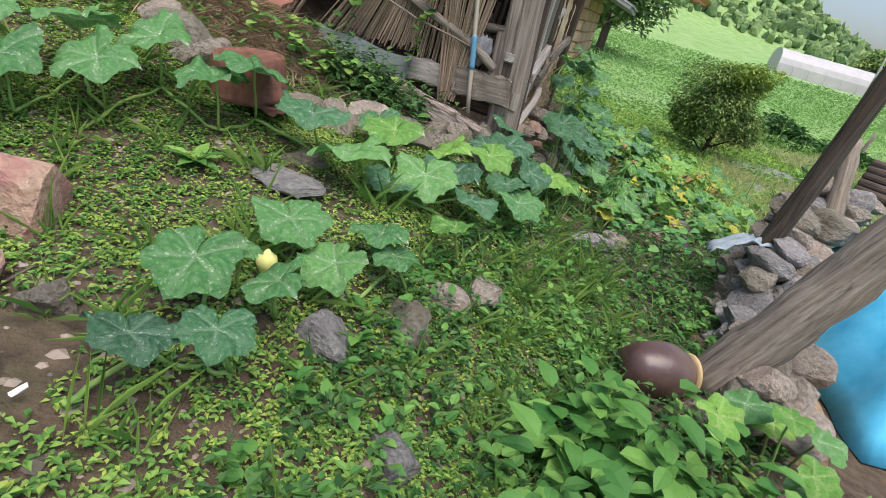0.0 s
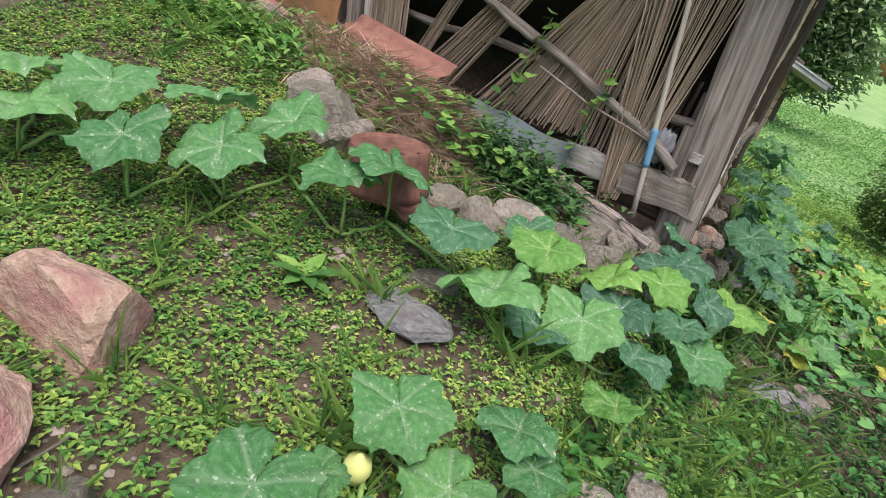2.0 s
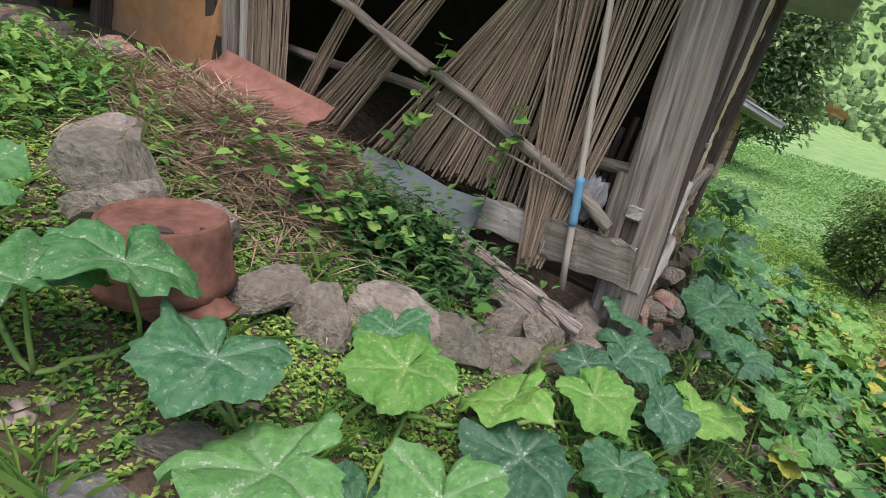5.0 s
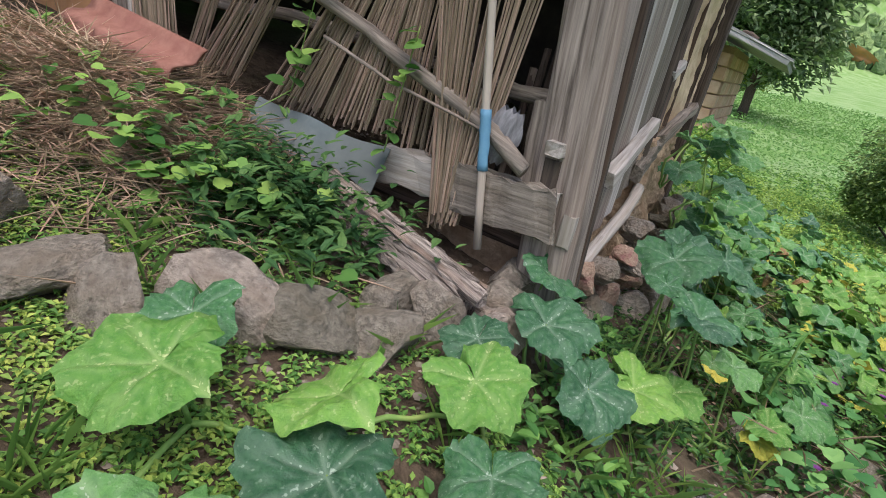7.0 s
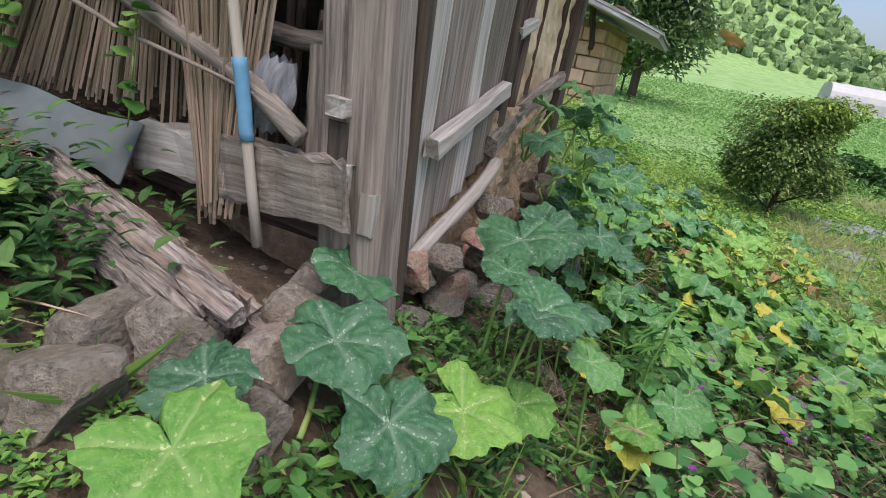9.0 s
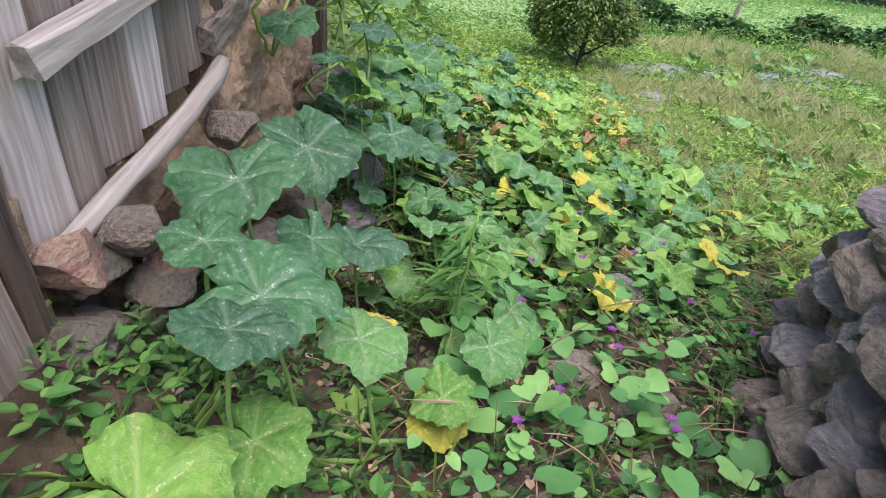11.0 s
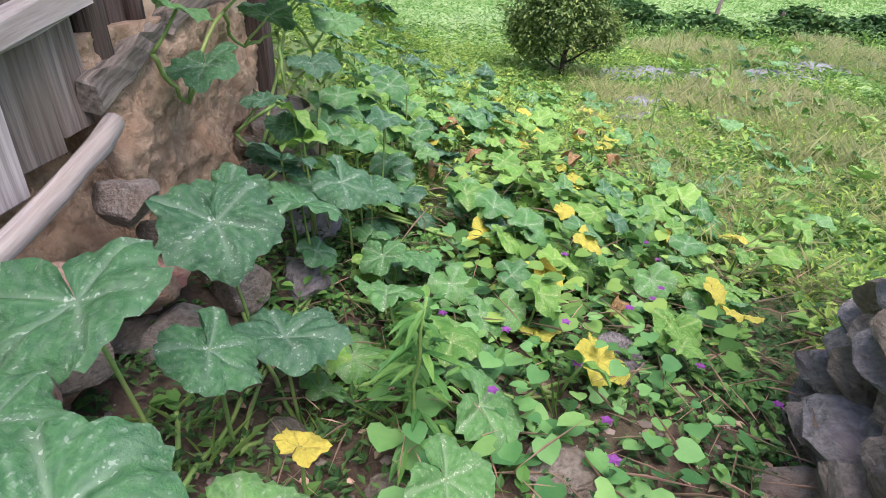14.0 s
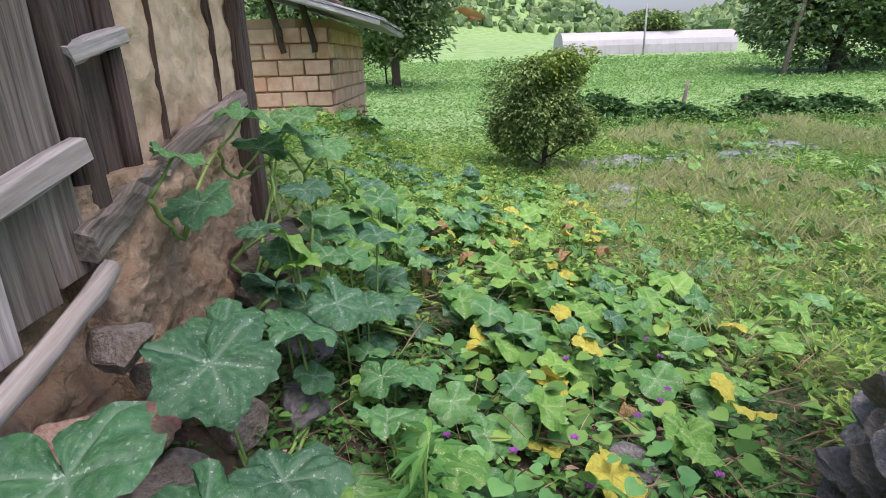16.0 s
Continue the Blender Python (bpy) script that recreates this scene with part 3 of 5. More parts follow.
stalks("stalk_bundle", (-2.22, 0.50), (-1.85, 0.50), (-1.45, 1.5), (-1.28, 1.5), 42, -0.04, 4, SL)
stalks("stalk_bundle", (-2.76, 0.44), (-2.40, 0.50), (-2.98, 1.7), (-2.58, 1.7), 80, -0.03, 5, SL)
stalks("stalk_bundle", (-2.32, 0.58), (-2.20, 0.58), (-1.95, 1.45), (-1.85, 1.45), 22, 0.0, 6, SL)

branch = tagged(empty("leaning_branch"), "grey bare forked branch leaning across the barn opening", "branch")
rod("limb", (-3.0, -0.15, 1.50), (-0.14, -0.12, 0.53), 0.024, 0.034, M_WOOD, branch, seg=16, wob=0.02, seed=60)
rod("twig", (-1.80, -0.17, 1.13), (-1.28, -0.18, 0.96), 0.018, 0.024, M_WOOD, branch, seed=61)
rod("twig", (-1.2, -0.14, 0.82), (-0.3, -0.13, 0.62), 0.008, 0.006, M_WOOD, branch, seed=62)
pole = tagged(empty("pole"), "thin bleached pole with blue tape propped against the opening", "pole")
P0, P1 = Vector((-0.24, -0.15, 0.17)), Vector((-0.52, -0.17, 1.75))
rod("shaft", P0, P1, 0.017, 0.014, M_POLE, pole, wob=0.002, seed=63)
rod("tape", P0.lerp(P1, 0.2), P0.lerp(P1, 0.345), 0.021, 0.021, M_BLUE, pole, wob=0.001, seed=64)


def cloth(name, x, y, z, w, h, label, material):
    v, f = [], []
    for j in range(13):
        for i in range(17):
            a = 2 * math.pi * i / 16
            t = j / 12
            q = (0.35 + 0.65 * math.sin(math.pi * (0.12 + 0.8 * t))) * (1 + 0.25 * math.sin(5 * a + 4 * t))
            v.append((w / 2 * q * math.cos(a), 0.05 * q * math.sin(a), h * (0.5 - t) + 0.01 * math.sin(7 * a)))
    for j in range(12):
        for i in range(16):
            k = j * 17 + i
            f.append((k, k + 1, k + 18, k + 17))
    tagged(obj(name, mesh(name, v, f, material, True), None, pose(x, y, z, 0, 12, 0)), label, "rag")


cloth("rag", -0.29, -0.06, 0.62, 0.13, 0.22, "crumpled grey striped rag hung on the branch", M_RAG)


# ---- bank in front of the barn ----
def straw_heap():
    n = 11000
    u, w = rng.normal(0, 0.42, n), rng.normal(0, 0.30, n)
    x, y = -1.9 + u, -0.72 + w - 0.1 * u
    hgt = 0.17 * np.exp(-(u / 0.5) ** 2 - (w / 0.33) ** 2)
    k = y < -0.12
    x, y, hgt = x[k], y[k], hgt[k]
    P = np.stack([x, y, G(x, y) + hgt * rng.uniform(0.2, 1.1, len(x)) + 0.01], 1)
    me = leaves("straw", P, rng.uniform(0, 6.3, len(x)), rng.normal(0, 0.25, len(x)), rng.uniform(0.12, 0.38, len(x)), 0.008, M_STRAW, 0.1, 0.05)
    stuff("straw_heap", me, "heap of dry brown straw on the bank", "straw")
    v, f = [], []
    for j in range(9):
        for i in range(25):
            a, t = 2 * math.pi * i / 24, j / 8
            xx, yy = -1.9 + 0.85 * t * math.cos(a), -0.72 + 0.5 * t * math.sin(a)
            v.append((xx, yy, float(G(xx, yy)) + 0.13 * (1 - t * t) + 0.03 * noise.noise(Vector((xx * 6, yy * 6, 0))) - 0.015))
    for j in range(8):
        for i in range(24):
            k2 = j * 25 + i
            f.append((k2, k2 + 1, k2 + 26, k2 + 25))
    stuff("straw_bed", mesh("straw_bed", v, f, M_STRAW, True), "matted dark straw under the heap", "straw")


straw_heap()


def curved_tile(name, p0, p1, w, label):
    """A half-round clay tile with a pinched rib, thick walled."""
    L = (Vector(p1) - Vector(p0)).length
    v, f = [], []
    nu, nv = 18, 10
    for lay in (0, 1):
        for j in range(nv + 1):
            for i in range(nu + 1):
                s = i / nu - 0.5
                z = 0.06 * math.cos(math.pi * s * 1.0) + 0.022 * math.cos(4 * math.pi * s) - 0.014 * lay
                v.append((s * w, z + 0.004 * noise.noise(Vector((i * 0.7, j * 0.7, 0))), L * j / nv + 0.012 * noise.noise(Vector((i * 0.5, j * 9, 4)))))
    n = nu + 1
    m = n * (nv + 1)
    for j in range(nv):
        for i in range(nu):
            a = j * n + i
            f += [(a, a + n, a + n + 1, a + 1), (m + a, m + a + 1, m + a + n + 1, m + a + n)]
    for i in range(nu):
        a = nv * n + i
        f += [(i, i + 1, m + i + 1, m + i), (a, m + a, m + a + 1, a + 1)]
    for j in range(nv):
        a, b = j * n, j * n + nu
        f += [(a, m + a, m + a + n, a + n), (b, b + n, m + b + n, m + b)]
    tagged(obj(name, mesh(name, v, f, M_TILE, True), None, along(p0, p1, (0.1, -0.75, 0.65))), label, "tile")


curved_tile("roof_tile", (-2.62, -0.45, 0.60), (-1.68, -0.49, 0.51), 0.36, "broken red clay roof tile lying on straw")


def sheet_board(name, p0, p1, h, label):
    v, f = [], []
    p0, p1 = Vector(p0), Vector(p1)
    for lay in (0, 1):
        for i in range(13):
            for j in range(5):
                q = p0.lerp(p1, i / 12) + Vector((0, 0.10 * j / 4 + 0.006 * lay, h * (j / 4 - 0.5) * (1 - 0.15 * math.sin(i * 0.9))))
                q.y += 0.02 * math.sin(i * 0.8)
                v.append(q)
    for i in range(12):
        for j in range(4):
            a = i * 5 + j
            f += [(a, a + 5, a + 6, a + 1), (65 + a, 66 + a, 71 + a, 70 + a)]
    tagged(obj(name, mesh(name, v, f, M_TIN, True)), label, "metal sheet")


sheet_board("metal_sheet", (-1.58, -0.24, 0.38), (-0.80, -0.17, 0.32), 0.17, "dull blue-green metal sheet leaning on the sill")
rot = tagged(empty("rotten_log"), "split rotten reddish log lying on the bank", "log")
for k in range(13):
    r = random.Random(k)
    a = math.pi * (-0.15 + 1.3 * k / 12)
    p0, p1 = Vector((-0.98, -0.29, 0.20)), Vector((-0.06, -0.44, 0.045))
    o = Vector((0.02 * math.sin(a), -math.cos(a), math.sin(a))) * r.uniform(0.075, 0.10)
    d = p1 - p0
    beam("splinter", p0 + o + d * r.uniform(-0.05, 0.12), p1 + o * 1.1 + d * r.uniform(-0.12, 0.05), r.uniform(0.03, 0.06), 0.05, M_ROT, rot, 0.011, side=o, seg=18, seed=70 + k, taper=r.uniform(0.6, 1.1))
rod("heartwood", (-0.94, -0.29, 0.20), (-0.10, -0.435, 0.055), 0.085, 0.08, M_ROT, rot, seed=90, wob=0.008)


def lathe(name, prof, material, m, n=36, parent=None, dent=0.0):
    v, f = [], []
    for j, (rr, z) in enumerate(prof):
        for i in range(n):
            a = 2 * math.pi * i / n
            q = rr * (1 + dent * noise.noise(Vector((math.cos(a) * 1.5, math.sin(a) * 1.5, z * 5))))
            v.append((q * math.cos(a), q * math.sin(a), z))
    for j in range(len(prof) - 1):
        for i in range(n):
            a, b = j * n + i, j * n + (i + 1) % n
            f.append((a, b, b + n, a + n))
    return obj(name, mesh(name, v, f, material, True), parent, m)


def rusty_pot():
    top = tagged(empty("rusty_pot", pose(-1.03, -1.73, 0.215, 4, -6, 0)), "upturned rusty iron pot with a holed bottom", "pot")
    lathe("shell", [(0.195, 0.0), (0.21, 0.005), (0.20, 0.03), (0.185, 0.18), (0.18, 0.212), (0.172, 0.22), (0.168, 0.208), (0.16, 0.204), (0.09, 0.208), (0.0, 0.204)], M_RUST, Matrix(), parent=top, dent=0.05)
    # rusted-through holes: near-black discs on the bottom stand for the shade inside
    for x, y, r in ((0.09, -0.06, 0.030), (0.03, -0.075, 0.013), (0.14, 0.03, 0.010)):
        v = [(x + r * (1 + 0.4 * math.sin(3 * a)) * math.cos(a), y + 0.7 * r * math.sin(a), 0.211) for a in [k * 0.5236 for k in range(12)]]
        v += [(p[0], p[1], 0.200) for p in v]
        f = [tuple(range(12))] + [(k, (k + 1) % 12, 12 + (k + 1) % 12, 12 + k) for k in range(12)]
        obj("rust_hole", mesh("rust_hole", v, f, M_DARK), top)
    v, f = [], []
    for j in range(7):
        for i in range(9):
            v.append((0.02 + 0.03 * i, -0.17 + 0.04 * j, 0.05 - 0.009 * i + 0.03 * noise.noise(Vector((i * 0.6, j * 0.6, 2)))))
    f = [(j * 9 + i, j * 9 + i + 1, j * 9 + i + 10, j * 9 + i + 9) for j in range(6) for i in range(8)]
    fl = obj("torn_flap", mesh("torn_flap", v, f, M_RUST, True), top)
    fl.modifiers.new("thick", 'SOLIDIFY').thickness = 0.006


rusty_pot()

# single stones: x, y, sx, sy, sz, turn
ROCKS = ((-1.02, -3.06, 0.40, 0.28, 0.34, 10, M_STONE_PINK), (-0.80, -3.42, 0.46, 0.28, 0.27, -25, M_STONE_PINK), (-0.74, -3.66, 0.32, 0.24, 0.26, 40, M_STONE_PINK), (-0.45, -3.34, 0.15, 0.13, 0.13, 20, M_STONE),
         (-1.46, -3.22, 0.34, 0.22, 0.24, 0, M_STONE), (-0.42, -2.23, 0.30, 0.24, 0.08, 10, M_STONE_GREY), (-0.52, -2.02, 0.21, 0.13, 0.12, 20, M_STONE), (-0.52, -3.86, 0.2, 0.16, 0.16, 60, M_STONE_PINK))
for k, (x, y, sx, sy, sz, rz, m) in enumerate(ROCKS):
    tagged(stone("rock", x, y, sx, sy, sz, rz, m, k), "angular " + ("pinkish" if m is M_STONE_PINK else "grey-brown") + " rock lying on the bare soil", "rock", "rocks in the yard")
# rough retaining row along the foot of the bank
ROW = ((-1.62, -1.60, 0.50, 0.30, 0.30), (-1.35, -1.66, 0.34, 0.24, 0.26), (-1.22, -1.50, 0.34, 0.22, 0.22), (-0.92, -1.40, 0.34, 0.22, 0.18), (-0.70, -1.36, 0.22, 0.2, 0.24), (-0.58, -1.10, 0.36, 0.26, 0.26),
       (-0.36, -0.98, 0.30, 0.24, 0.22), (-0.20, -0.80, 0.26, 0.22, 0.22), (-0.16, -0.55, 0.24, 0.22, 0.22), (0.02, -0.42, 0.22, 0.22, 0.22), (0.0, -0.18, 0.26, 0.22, 0.26), (0.10, -0.62, 0.22, 0.2, 0.18), (-0.30, -0.62, 0.2, 0.2, 0.2), (-1.85, -1.45, 0.42, 0.26, 0.18), (-0.10, 0.0, 0.26, 0.2, 0.28))
for k, (x, y, sx, sy, sz) in enumerate(ROW):
    tagged(stone("stone", x, y, sx, sy, sz, 37 * k, M_STONE, k + 2, tilt=8 * math.sin(k * 2.1)), "rough brown fieldstone set along the bank", "stone", "stones along the bank")
for k in range(11):
    r = random.Random(k + 77)
    tagged(stone("stone", -3.2 - 0.14 * k + r.uniform(-0.1, 0.1), -0.55 - r.uniform(0, 0.7), r.uniform(0.16, 0.36), r.uniform(0.14, 0.26), r.uniform(0.1, 0.2), r.uniform(0, 360), M_STONE_PINK if k % 2 else M_STONE, k, tilt=r.uniform(-10, 10)), "tan rubble stone at the foot of the mud wall", "stone", "rubble by the mud wall")
SLOPE = ((0.95, -0.15, 0.40, 0.24, 0.1), (1.15, 0.05, 0.22, 0.2, 0.14), (0.33, -2.52, 0.24, 0.18, 0.16), (0.17, -2.92, 0.2, 0.16, 0.14), (0.38, -2.2, 0.22, 0.18, 0.14), (0.5, -1.85, 0.3, 0.2, 0.14), (0.55, -3.1, 0.16, 0.14, 0.1), (1.75, 0.75, 0.22, 0.16, 0.12), (1.5, 0.9, 0.26, 0.2, 0.14), (1.8, 1.5, 0.24, 0.2, 0.2), (0.62, 1.0, 0.2, 0.16, 0.14), (1.65, 3.9, 0.5, 0.36, 0.16), (0.45, 1.9, 0.36, 0.24, 0.2), (0.25, 1.6, 0.3, 0.24, 0.22), (0.2, 1.2, 0.26, 0.22, 0.2), (0.35, 2.4, 0.4, 0.3, 0.24), (0.3, 2.9, 0.36, 0.3, 0.26), (1.0, 0.8, 0.18, 0.14, 0.1))
for k, (x, y, sx, sy, sz) in enumerate(SLOPE):
    tagged(stone("stone", x, y, sx, sy, sz, 53 * k, M_STONE if k % 3 else M_STONE_GREY, k + 1), "weathered grey-brown stone half sunk in the weedy slope", "stone", "stones on the slope")
foot = tagged(empty("wall_footing"), "crumbling reddish and brown stones under the barn wall", "stone footing")
for k in (k for k in range(64) if k < 26 or k > 44):
    r = random.Random(k + 400)
    y = 0.2 + 3.1 * k / 64
    stone("stone", 0.06 + r.uniform(0, 0.12), y, r.uniform(0.10, 0.24), r.uniform(0.10, 0.2), r.uniform(0.08, 0.16), r.uniform(0, 360), M_STONE_PINK if k % 3 == 0 and k < 30 else M_STONE, k, foot, z=-0.20 + r.uniform(-0.12, 0.36) * (1 if k % 2 else 0.5) - 0.05 * y, tilt=r.uniform(-20, 20))


def pebbles():
    n = 4200
    x, y = scatter(-1.6, 2.3, -4.3, 1.8, n)
    r = random.Random(3)
    parts = []
    base = [(1, 0, 0), (0.3, 0.9, 0.1), (-0.8, 0.6, 0), (-0.8, -0.6, 0.05), (0.3, -0.9, 0), (0.1, 0.1, 0.6), (0, 0, -0.4)]
    fc = [(0, 1, 5), (1, 2, 5), (2, 3, 5), (3, 4, 5), (4, 0, 5), (1, 0, 6), (2, 1, 6), (3, 2, 6), (4, 3, 6), (0, 4, 6)]
    for i in range(n):
        s = 0.006 + 0.022 * r.random() ** 4
        a = r.uniform(0, 6.3)
        c, q = math.cos(a), math.sin(a)
        z = float(G(x[i], y[i]))
        parts.append(([(x[i] + s * (p[0] * c - p[1] * q) * r.uniform(0.7, 1.3), y[i] + s * (p[0] * q + p[1] * c), z + s * p[2]) for p in base], fc))
    v, f = join(parts)
    stuff("pebbles", mesh("pebbles", v, f, mat("pebble", (0.15, 0.12, 0.095), (0.31, 0.265, 0.215), 10, 0.9, 0.2, island=0.5)), "small brown pebbles and chips strewn on the soil", "pebbles")


pebbles()


# ---- dry-stone wall, jar, tarpaulin and timbers ----
def dry_wall():
    """Rough courses from the foot up, battered back; the far end ravels down."""
    top = tagged(empty("dry_stone_wall"), "low dry-stone wall of rough grey and brown stones", "stone wall")
    r = random.Random(12)

    def face(y):
        return 1.90 + 0.14 * (y + 0.4) if y < 0.45 else 2.02 + 0.5 * (y - 0.45)

    count = 0
    for lay in range(10):
        y = -1.9 + r.uniform(0, 0.2)
        end = 1.42 - 0.035 * lay
        while y < end and count < 300:
            a, b, c = r.uniform(0.16, 0.34), r.uniform(0.22, 0.36), r.uniform(0.12, 0.21)
            y += a * 0.40
            hgt = 0.26 + 0.80 * float(ss(-0.9, 0.9, y)) - 0.35 * float(ss(1.1, 1.45, y))
            zz = 0.105 * lay
            if zz < hgt:
                x = face(y) + 0.03 * lay + r.uniform(-0.04, 0.05)
                z = float(G(face(y), y)) - 0.06 + zz
                slope = 62 if y > 0.45 else 82
                stone("stone", x + 0.1, y, a * 1.15, b, c, slope + r.uniform(-22, 22), (M_STONE_GREY, M_STONE, M_STONE)[r.randrange(3)], r.randrange(7), top, z=z, sink=0.0, tilt=r.uniform(-22, 22))
                count += 1
                if zz > hgt - 0.22 and r.random() < 0.7:
                    stone("stone", x + 0.34, y, a * 1.2, 0.3, c, r.uniform(0, 360), M_STONE if r.random() < 0.7 else M_STONE_GREY, r.randrange(7), top, z=z, sink=0.0, tilt=r.uniform(-14, 14))
                    count += 1
            y += a * 0.42
    v, f = [], []
    for j in range(22):
        y = -1.7 + 2.95 * j / 21
        x = face(y) + 0.2
        g = float(G(x, y))
        h = 0.18 + 0.70 * float(ss(-0.9, 0.9, y)) - 0.4 * float(ss(1.0, 1.3, y))
        v += [(x - 0.08, y, g - 0.2), (x + 0.10, y, g + h), (x + 0.36, y, g + h - 0.02), (x + 0.5, y, g - 0.2)]
    for j in range(21):
        a = 4 * j
        f += [(a, a + 1, a + 5, a + 4), (a + 1, a + 2, a + 6, a + 5), (a + 2, a + 3, a + 7, a + 6)]
    f += [(0, 1, 2, 3), (87, 86, 85, 84)]
    obj("earth_core", mesh("earth_core", v, f, M_MUD_LOW), top)


dry_wall()


def jar():
    m = along((1.34, -1.78, -0.40), (1.66, -1.62, -0.42), (0, 0, 1)) @ Matrix.Scale(0.74, 4)
    top = tagged(empty("clay_jar", m), "dark brown glazed clay jar lying on its side", "jar")
    lathe("body", [(0.0, -0.12), (0.11, -0.115), (0.16, -0.02), (0.2, 0.12), (0.195, 0.24), (0.15, 0.34), (0.125, 0.37), (0.105, 0.37), (0.12, 0.30), (0.16, 0.2), (0.1, -0.05), (0.0, -0.07)], M_JAR, Matrix(), parent=top)
    lathe("rim", [(0.12, 0.362), (0.15, 0.365), (0.155, 0.385), (0.13, 0.392), (0.108, 0.385), (0.12, 0.362)], M_RIM, Matrix(), parent=top)


jar()
tagged(rod("leaning_post", (1.72, -1.5, -0.55), (2.40, -1.5, 1.15), 0.13, 0.115, M_WOOD, wob=0.012, seed=80, n=14, seg=16), "thick grey weathered log post leaning over the wall", "post")
tagged(rod("leaning_post", (2.07, -0.1, -0.25), (2.30, -0.1, 1.8), 0.07, 0.06, M_WOOD_DARK, wob=0.01, seed=81), "dark wooden post rising behind the tarpaulin", "post")
tagged(rod("birch_log", (2.52, 0.2, 0.06), (2.54, 0.75, 0.71), 0.07, 0.06, M_WOOD, wob=0.01, seed=82), "rough-barked log lying on the stone wall", "log")
tagged(rod("pipe", (1.92, -0.1, -0.40), (2.44, -0.08, -0.22), 0.02, 0.02, M_POLE, wob=0.0, seed=83), "short pale pipe sticking out of the stones", "pipe")
for k in range(5):
    tagged(rod("scrap_pole", (2.95 + 0.05 * k, 1.35 + 0.12 * k, 0.30 + 0.05 * k), (4.9 + 0.1 * k, 0.9 + 0.15 * k, 0.25 + 0.06 * k), 0.045, 0.04, M_WOOD_DARK, wob=0.01, seed=84 + k), "dark old pole on the scrap pile", "pole", "scrap poles")


def sheet(name, cx, cy, w, h, rise, material, label, seed, category, turn=0.0):
    """A rumpled plastic sheet draped over a heap that stands on the ground."""
    v, f = [], []
    n = 28
    for j in range(n + 1):
        for i in range(n + 1):
            a, b = i / n * 2 - 1, j / n * 2 - 1
            x = cx + w / 2 * (a * math.cos(turn) - b * math.sin(turn) * h / w)
            y = cy + w / 2 * (a * math.sin(turn) + b * math.cos(turn) * h / w)
            k = max(0.0, 1 - max(abs(a), abs(b)) ** 2.2)
            q = Vector((x * 3, y * 3, seed))
            v.append((x + 0.05 * noise.noise(q * 1.3), y, float(G(x, y)) + 0.012 + rise * min(1.0, 1.25 * k) * (0.85 + 0.3 * noise.noise(q * 0.6)) + 0.05 * k * noise.noise(q * 2.2) + 0.02 * k * noise.noise(q * 6)))
    for j in range(n):
        for i in range(n):
            a = j * (n + 1) + i
            f.append((a, a + 1, a + n + 2, a + n + 1))
    ob = obj(name, mesh(name, v, f, material, True))
    ob.modifiers.new("thick", 'SOLIDIFY').thickness = 0.006
    return tagged(ob, label, category)


sheet("blue_tarpaulin", 3.12, -0.25, 1.4, 2.0, 0.95, M_TARP, "bright blue rumpled tarpaulin draped over a heap", 2, "tarpaulin", 0.2)
for k, (x, y, z, w) in enumerate(((2.01, -0.1, -0.03, 0.5), (2.45, 0.2, 0.22, 0.4))):
    v, f = [], []
    for j in range(13):
        for i in range(17):
            a, b = i / 16 - 0.5, j / 12 - 0.5
            v.append((x + a * w, y + b * 0.4 * w, z - 0.30 * a * a * 4 * w * 0.6 - 0.2 * max(0, -a) + 0.05 * noise.noise(Vector((i * 0.5, j * 0.5, k)))))
    f = [(j * 17 + i, j * 17 + i + 1, j * 17 + i + 18, j * 17 + i + 17) for j in range(12) for i in range(16)]
    ob = obj("plastic_sheet", mesh("plastic_sheet", v, f, M_PLASTIC, True))
    ob.modifiers.new("thick", 'SOLIDIFY').thickness = 0.004
    tagged(ob, "torn grey-blue plastic sheet caught on the stone wall", "plastic sheet")


